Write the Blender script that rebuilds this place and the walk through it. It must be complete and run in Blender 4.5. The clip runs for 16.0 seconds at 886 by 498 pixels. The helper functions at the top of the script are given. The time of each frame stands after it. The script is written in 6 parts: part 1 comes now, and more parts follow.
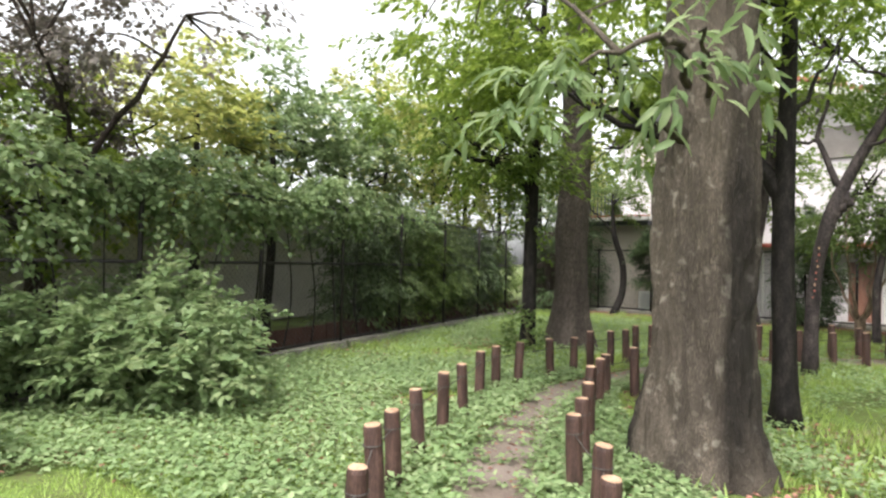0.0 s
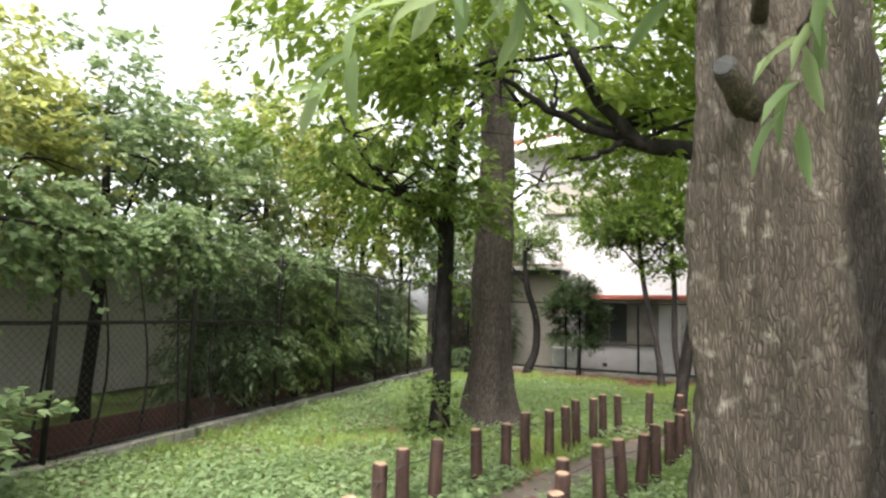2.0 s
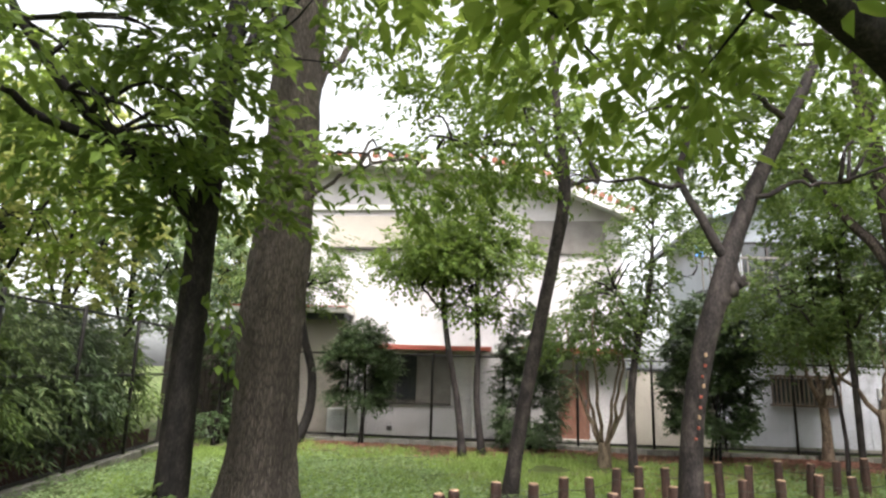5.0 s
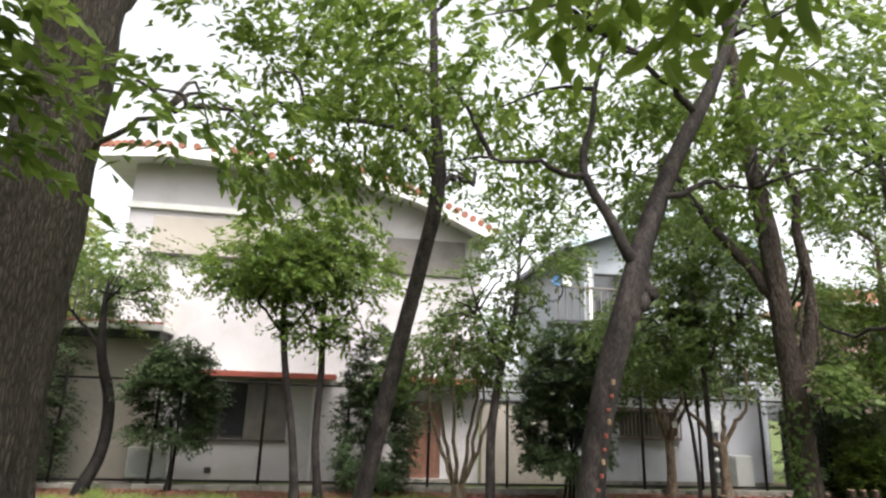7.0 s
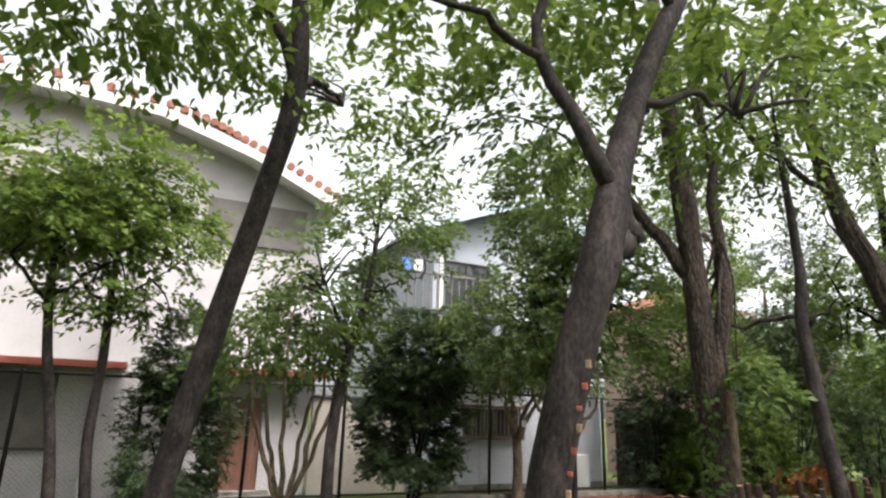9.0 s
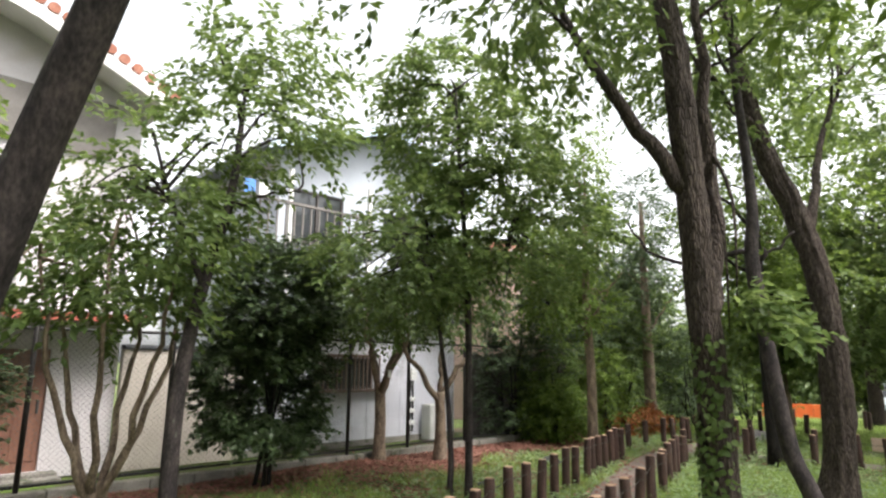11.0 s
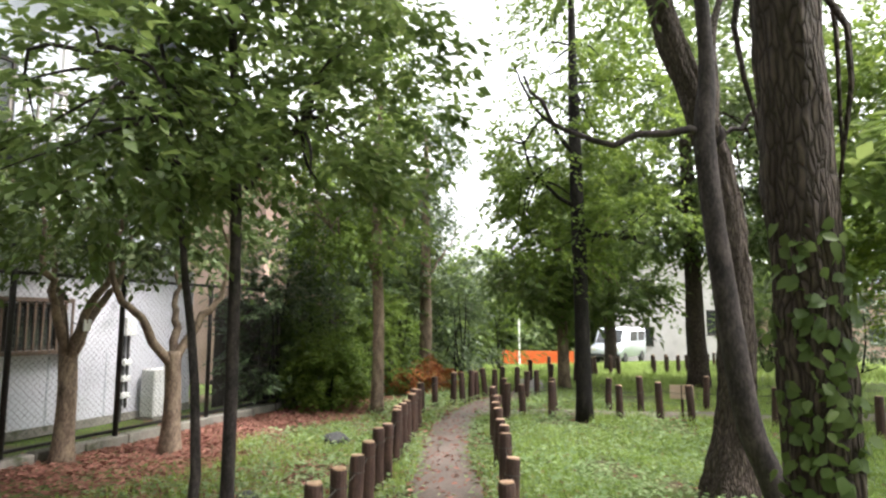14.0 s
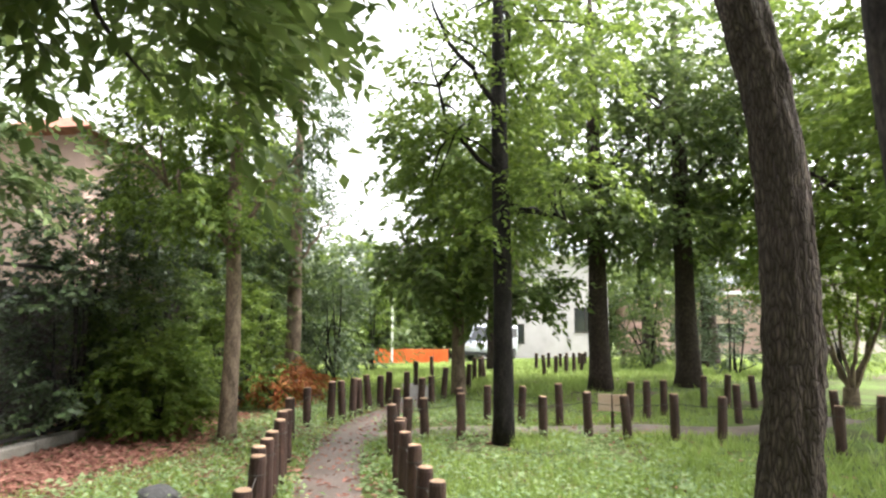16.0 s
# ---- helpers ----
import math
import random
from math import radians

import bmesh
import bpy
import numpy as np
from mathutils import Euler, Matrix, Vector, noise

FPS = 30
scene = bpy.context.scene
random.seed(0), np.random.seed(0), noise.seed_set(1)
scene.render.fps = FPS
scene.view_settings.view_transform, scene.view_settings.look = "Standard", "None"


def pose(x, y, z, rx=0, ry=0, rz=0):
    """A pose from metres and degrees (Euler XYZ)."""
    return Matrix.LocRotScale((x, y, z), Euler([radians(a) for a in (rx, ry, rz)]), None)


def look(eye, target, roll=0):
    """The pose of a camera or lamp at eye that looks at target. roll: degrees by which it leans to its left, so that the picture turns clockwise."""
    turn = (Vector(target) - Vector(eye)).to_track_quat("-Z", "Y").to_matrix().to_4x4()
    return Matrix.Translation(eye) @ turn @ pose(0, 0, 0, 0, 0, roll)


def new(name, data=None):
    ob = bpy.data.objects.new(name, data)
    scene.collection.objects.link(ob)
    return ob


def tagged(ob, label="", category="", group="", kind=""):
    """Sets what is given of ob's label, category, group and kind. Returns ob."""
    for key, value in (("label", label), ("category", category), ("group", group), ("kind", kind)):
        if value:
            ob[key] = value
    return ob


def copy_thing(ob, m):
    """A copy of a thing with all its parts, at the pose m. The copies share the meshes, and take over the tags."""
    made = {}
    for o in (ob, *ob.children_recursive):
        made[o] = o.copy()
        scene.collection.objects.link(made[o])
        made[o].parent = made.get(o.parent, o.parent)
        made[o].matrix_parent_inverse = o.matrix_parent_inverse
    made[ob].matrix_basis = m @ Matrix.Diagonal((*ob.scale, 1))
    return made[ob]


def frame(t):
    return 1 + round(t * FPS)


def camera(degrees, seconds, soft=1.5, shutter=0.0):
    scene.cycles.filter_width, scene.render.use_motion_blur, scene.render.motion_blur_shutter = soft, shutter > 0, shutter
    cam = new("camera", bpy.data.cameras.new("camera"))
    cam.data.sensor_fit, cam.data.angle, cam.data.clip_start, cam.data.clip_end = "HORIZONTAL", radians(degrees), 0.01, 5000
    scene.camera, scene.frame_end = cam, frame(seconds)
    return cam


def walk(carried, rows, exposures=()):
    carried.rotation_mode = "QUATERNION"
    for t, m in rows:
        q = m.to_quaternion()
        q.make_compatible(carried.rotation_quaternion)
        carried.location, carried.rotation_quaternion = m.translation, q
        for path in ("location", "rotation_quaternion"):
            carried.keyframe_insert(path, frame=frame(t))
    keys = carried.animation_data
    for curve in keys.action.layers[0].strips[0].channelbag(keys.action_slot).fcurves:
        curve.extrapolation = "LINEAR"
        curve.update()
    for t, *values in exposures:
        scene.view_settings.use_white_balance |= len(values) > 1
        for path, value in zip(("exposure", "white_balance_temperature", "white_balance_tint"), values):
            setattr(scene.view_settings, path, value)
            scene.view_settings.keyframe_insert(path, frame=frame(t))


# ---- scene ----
cam = camera(72.6, 16.0, soft=2.4)
# seconds, eye, target, roll
PATH = [
    (0.0, (0.451, 0.662, 1.564), (0.355, 2.660, 1.604), 1.4),
    (0.5, (0.438, 1.306, 1.586), (0.450, 3.303, 1.704), 1.5),
    (1.0, (0.402, 1.834, 1.642), (0.511, 3.821, 1.838), 1.4),
    (1.5, (0.480, 2.432, 1.623), (0.617, 4.417, 1.832), 1.4),
    (2.0, (0.458, 2.984, 1.662), (0.692, 4.959, 1.874), 1.4),
    (2.5, (0.531, 3.587, 1.657), (0.861, 5.545, 1.899), 1.5),
    (3.0, (0.463, 4.207, 1.697), (0.878, 6.146, 1.958), 1.6),
    (3.5, (0.504, 4.714, 1.660), (1.051, 6.609, 1.989), 1.7),
    (4.0, (0.587, 5.283, 1.648), (1.310, 7.115, 1.996), 1.6),
    (6.5, (1.466, 7.182, 1.722), (2.672, 8.695, 2.227), 1.8),
    (7.0, (1.678, 7.487, 1.674), (3.011, 8.889, 2.185), 1.8),
    (7.5, (1.939, 7.831, 1.683), (3.386, 9.115, 2.194), 1.8),
    (8.0, (2.191, 8.231, 1.697), (3.703, 9.436, 2.211), 2.0),
    (8.5, (2.539, 8.601, 1.693), (4.111, 9.725, 2.208), 1.8),
    (9.0, (2.922, 9.019, 1.670), (4.598, 9.979, 2.190), 1.8),
    (11.5, (4.641, 10.991, 1.666), (6.595, 11.247, 2.002), 0.2),
    (12.0, (5.149, 11.116, 1.660), (7.120, 11.233, 1.980), -0.0),
    (12.5, (5.626, 11.278, 1.633), (7.599, 11.227, 1.962), 0.3),
    (13.0, (6.167, 11.358, 1.587), (8.128, 11.143, 1.910), 0.2),
    (13.5, (6.732, 11.441, 1.548), (8.686, 11.139, 1.854), 0.2),
    (14.0, (7.293, 11.488, 1.546), (9.228, 11.035, 1.779), -0.0),
    (14.5, (7.866, 11.548, 1.542), (9.770, 10.986, 1.777), 0.1),
    (15.0, (8.419, 11.455, 1.516), (10.288, 10.779, 1.745), 0.1),
    (15.5, (9.044, 11.322, 1.520), (10.870, 10.539, 1.745), 0.2),
    (16.0, (9.620, 11.179, 1.523), (11.406, 10.307, 1.746), 0.4),
]
walk(cam, [(t, look(eye, target, roll)) for t, eye, target, roll in PATH],
     [(0.0, 1.8), (2.5, 2.0), (4.0, 1.95), (6.5, 1.7), (8.0, 1.5), (9.0, 1.58), (11.5, 2.0), (13.0, 2.2), (16.0, 2.6)])

# ---------------------------------------------------------------- sky and light
world = bpy.data.worlds.new("overcast_sky")
scene.world = world
world.use_nodes = True
wn = world.node_tree
sky = wn.nodes.new("ShaderNodeTexSky")
sky.sky_type = "NISHITA"
sky.sun_disc = False
sky.sun_elevation, sky.sun_rotation = radians(58), radians(200)
sky.air_density, sky.dust_density = 1.0, 4.0
hsv = wn.nodes.new("ShaderNodeHueSaturation")
hsv.inputs["Saturation"].default_value = 0.12
wn.links.new(sky.outputs[0], hsv.inputs["Color"])
wn.links.new(hsv.outputs[0], wn.nodes["Background"].inputs["Color"])
wn.nodes["Background"].inputs["Strength"].default_value = 0.15
sun = new("sun", bpy.data.lights.new("sun", "SUN"))
sun.data.energy, sun.data.angle, sun.data.color = 1.3, radians(25), (1.0, 0.97, 0.92)
sun.rotation_euler = (radians(32), 0, radians(-20))


# ---------------------------------------------------------------- materials
def mat_new(name):
    m = bpy.data.materials.new(name)
    m.use_nodes = True
    nt = m.node_tree
    return m, nt, nt.nodes["Principled BSDF"]


def mat_rough(name, cols, scale=8.0, fine=60.0, rough=0.8, bump=0.3, stretch=(1, 1, 1), metal=0.0, dist=0.01, spots=None, stain=None, spec=0.3):
    """Two scales of noise over a colour ramp, with relief. spots: colour, scale and threshold of blotches."""
    m, nt, bsdf = mat_new(name)
    N, L = nt.nodes.new, nt.links.new
    tc = N("ShaderNodeTexCoord")
    mp = N("ShaderNodeMapping")
    mp.inputs["Scale"].default_value = stretch
    L(tc.outputs["Object"], mp.inputs[0])
    oi = N("ShaderNodeObjectInfo")
    add = N("ShaderNodeVectorMath")
    add.operation = "ADD"
    mul = N("ShaderNodeVectorMath")
    mul.operation = "SCALE"
    mul.inputs["Scale"].default_value = 37.0
    L(oi.outputs["Random"], mul.inputs[0])
    L(mp.outputs[0], add.inputs[0])
    L(mul.outputs[0], add.inputs[1])
    a, b = N("ShaderNodeTexNoise"), N("ShaderNodeTexNoise")
    a.inputs["Scale"].default_value, b.inputs["Scale"].default_value = scale, fine
    a.inputs["Detail"].default_value, b.inputs["Detail"].default_value = 6, 4
    L(add.outputs[0], a.inputs["Vector"])
    L(add.outputs[0], b.inputs["Vector"])
    mix = N("ShaderNodeMath")
    mix.operation = "MULTIPLY_ADD"
    L(b.outputs[0], mix.inputs[0])
    mix.inputs[1].default_value = 0.5
    half = N("ShaderNodeMath")
    half.operation = "MULTIPLY"
    half.inputs[1].default_value = 0.6
    L(a.outputs[0], half.inputs[0])
    L(half.outputs[0], mix.inputs[2])
    ramp = N("ShaderNodeValToRGB")
    ramp.color_ramp.elements[0].position, ramp.color_ramp.elements[1].position = 0.4, 0.7
    els = ramp.color_ramp.elements
    while len(els) < len(cols):
        els.new(0.5)
    for k, c in enumerate(cols):
        els[k].position = 0.38 + 0.32 * k / max(1, len(cols) - 1)
        els[k].color = (*c, 1)
    L(mix.outputs[0], ramp.inputs[0])
    out = ramp.outputs[0]
    for col, sc, th in [q for q in (stain, spots) if q]:
        s = N("ShaderNodeTexNoise")
        s.inputs["Scale"].default_value, s.inputs["Detail"].default_value = sc, 5
        L(add.outputs[0], s.inputs["Vector"])
        r2 = N("ShaderNodeValToRGB")
        r2.color_ramp.elements[0].position, r2.color_ramp.elements[1].position = th, th + 0.08
        L(s.outputs[0], r2.inputs[0])
        mx = N("ShaderNodeMix")
        mx.data_type = "RGBA"
        mx.inputs["B"].default_value = (*col, 1)
        for sock in mx.inputs:
            if sock.name == "B" and sock.type == "RGBA":
                sock.default_value = (*col, 1)
            if sock.name == "A" and sock.type == "RGBA":
                L(out, sock)
        L(r2.outputs[0], mx.inputs[0])
        out = [o for o in mx.outputs if o.type == "RGBA"][0]
    L(out, bsdf.inputs["Base Color"])
    bsdf.inputs["Roughness"].default_value = rough
    bsdf.inputs["Metallic"].default_value = metal
    bsdf.inputs["Specular IOR Level"].default_value = spec
    if bump:
        bp = N("ShaderNodeBump")
        bp.inputs["Strength"].default_value, bp.inputs["Distance"].default_value = bump, dist
        L(mix.outputs[0], bp.inputs["Height"])
        L(bp.outputs[0], bsdf.inputs["Normal"])
    return m


def mat_leaf(name, cols, rough=0.45, trans=0.42, spec=0.22):
    """Leaves: every leaf its own tint, light shining through."""
    m, nt, bsdf = mat_new(name)
    N, L = nt.nodes.new, nt.links.new
    geo = N("ShaderNodeNewGeometry")
    ramp = N("ShaderNodeValToRGB")
    els = ramp.color_ramp.elements
    while len(els) < len(cols):
        els.new(0.5)
    for k, c in enumerate(cols):
        els[k].position = k / (len(cols) - 1)
        els[k].color = (c[0] * 1.34, c[1], c[2] * 1.12, 1)
    tc, ns = N("ShaderNodeTexCoord"), N("ShaderNodeTexNoise")
    ns.inputs["Scale"].default_value = 0.9
    L(tc.outputs["Object"], ns.inputs["Vector"])
    ma = N("ShaderNodeMath")
    ma.operation = "MULTIPLY_ADD"
    ma.inputs[1].default_value = 0.55
    sc = N("ShaderNodeMath")
    sc.operation = "MULTIPLY"
    sc.inputs[1].default_value = 0.45
    L(ns.outputs[0], sc.inputs[0])
    L(geo.outputs["Random Per Island"], ma.inputs[0])
    L(sc.outputs[0], ma.inputs[2])
    L(ma.outputs[0], ramp.inputs[0])
    L(ramp.outputs[0], bsdf.inputs["Base Color"])
    bsdf.inputs["Roughness"].default_value = rough
    bsdf.inputs["Specular IOR Level"].default_value = spec
    tr = N("ShaderNodeBsdfTranslucent")
    br = N("ShaderNodeHueSaturation")
    br.inputs["Hue"].default_value, br.inputs["Value"].default_value = 0.485, 1.7
    L(ramp.outputs[0], br.inputs["Color"])
    L(br.outputs[0], tr.inputs[0])
    mx = N("ShaderNodeMixShader")
    mx.inputs[0].default_value = trans
    L(bsdf.outputs[0], mx.inputs[1])
    L(tr.outputs[0], mx.inputs[2])
    L(mx.outputs[0], nt.nodes["Material Output"].inputs["Surface"])
    return m


def mat_bark(name, dark, mid, light, scale=13.0, long=0.3, rough=0.85, depth=0.03, stain=None, lichen=None):
    """Furrowed bark: long cracked plates, grain on them, damp stains and lichen."""
    m, nt, bsdf = mat_new(name)
    N, L = nt.nodes.new, nt.links.new

    def ramp_of(sock, stops):
        rp = N("ShaderNodeValToRGB")
        e = rp.color_ramp.elements
        while len(e) < len(stops):
            e.new(0.5)
        for q, (pos, c) in zip(e, stops):
            q.position, q.color = pos, (*c, 1)
        L(sock, rp.inputs[0])
        return rp.outputs[0]

    def blend(mode, a, b, fac=1.0):
        mx = N("ShaderNodeMix")
        mx.data_type, mx.blend_type = "RGBA", mode
        ca = [q for q in mx.inputs if q.type == "RGBA"]
        for sock, v in ((ca[0], a), (ca[1], b)):
            if isinstance(v, tuple):
                sock.default_value = (*v, 1)
            else:
                L(v, sock)
        if isinstance(fac, float):
            mx.inputs[0].default_value = fac
        else:
            L(fac, mx.inputs[0])
        return [q for q in mx.outputs if q.type == "RGBA"][0]

    tc, mp, wob = N("ShaderNodeTexCoord"), N("ShaderNodeMapping"), N("ShaderNodeTexNoise")
    wob.inputs["Scale"].default_value, wob.inputs["Detail"].default_value = 7.0, 4
    L(tc.outputs["Object"], wob.inputs["Vector"])
    sc = N("ShaderNodeVectorMath")
    sc.operation = "SCALE"
    sc.inputs["Scale"].default_value = 0.04
    L(wob.outputs["Color"], sc.inputs[0])
    ad = N("ShaderNodeVectorMath")
    ad.operation = "ADD"
    L(tc.outputs["Object"], ad.inputs[0])
    L(sc.outputs[0], ad.inputs[1])
    mp.inputs["Scale"].default_value = (1, 1, long)
    L(ad.outputs[0], mp.inputs[0])
    vo = N("ShaderNodeTexVoronoi")
    vo.feature = "DISTANCE_TO_EDGE"
    vo.inputs["Scale"].default_value = scale
    L(mp.outputs[0], vo.inputs["Vector"])
    crack = ramp_of(vo.outputs["Distance"], [(0.0, (0.12, 0.12, 0.12)), (0.12, (0.5, 0.5, 0.5)), (0.45, (1, 1, 1))])
    gr = N("ShaderNodeTexNoise")
    gr.inputs["Scale"].default_value, gr.inputs["Detail"].default_value = 38, 6
    L(mp.outputs[0], gr.inputs["Vector"])
    big = N("ShaderNodeTexNoise")
    big.inputs["Scale"].default_value, big.inputs["Detail"].default_value = 3.0, 4
    L(tc.outputs["Object"], big.inputs["Vector"])
    plate = ramp_of(gr.outputs[0], [(0.3, mid), (0.7, light)])
    plate = blend("MIX", plate, mid, ramp_of(big.outputs[0], [(0.4, (0, 0, 0)), (0.65, (0.8, 0.8, 0.8))]))
    col = blend("MIX", dark, plate, crack)
    for spec, sc2 in ((lichen, 9.0), (stain, 1.2)):
        if spec:
            s2 = N("ShaderNodeTexNoise")
            s2.inputs["Scale"].default_value, s2.inputs["Detail"].default_value = sc2, 6
            if spec is stain:
                run = N("ShaderNodeMapping")
                run.inputs["Scale"].default_value = (1.5, 1.5, 0.18)
                L(tc.outputs["Object"], run.inputs[0])
                L(run.outputs[0], s2.inputs["Vector"])
            else:
                L(tc.outputs["Object"], s2.inputs["Vector"])
            col = blend("MULTIPLY" if spec is stain else "MIX", col, spec[0], ramp_of(s2.outputs[0], [(spec[1] - 0.03, (0, 0, 0)), (spec[1] + (0.16 if spec is stain else 0.07), (1, 1, 1))]))
    L(col, bsdf.inputs["Base Color"])
    bsdf.inputs["Roughness"].default_value = rough
    bsdf.inputs["Specular IOR Level"].default_value = 0.2
    hm = blend("MULTIPLY", crack, gr.outputs["Color"], 0.55)
    bp = N("ShaderNodeBump")
    bp.inputs["Strength"].default_value, bp.inputs["Distance"].default_value = 1.0, depth
    L(hm, bp.inputs["Height"])
    L(bp.outputs[0], bsdf.inputs["Normal"])
    return m


def mat_glass(name, tint, rough=0.05):
    m, nt, bsdf = mat_new(name)
    bsdf.inputs["Base Color"].default_value = (*tint, 1)
    bsdf.inputs["Roughness"].default_value = rough
    bsdf.inputs["Specular IOR Level"].default_value = 0.8
    return m


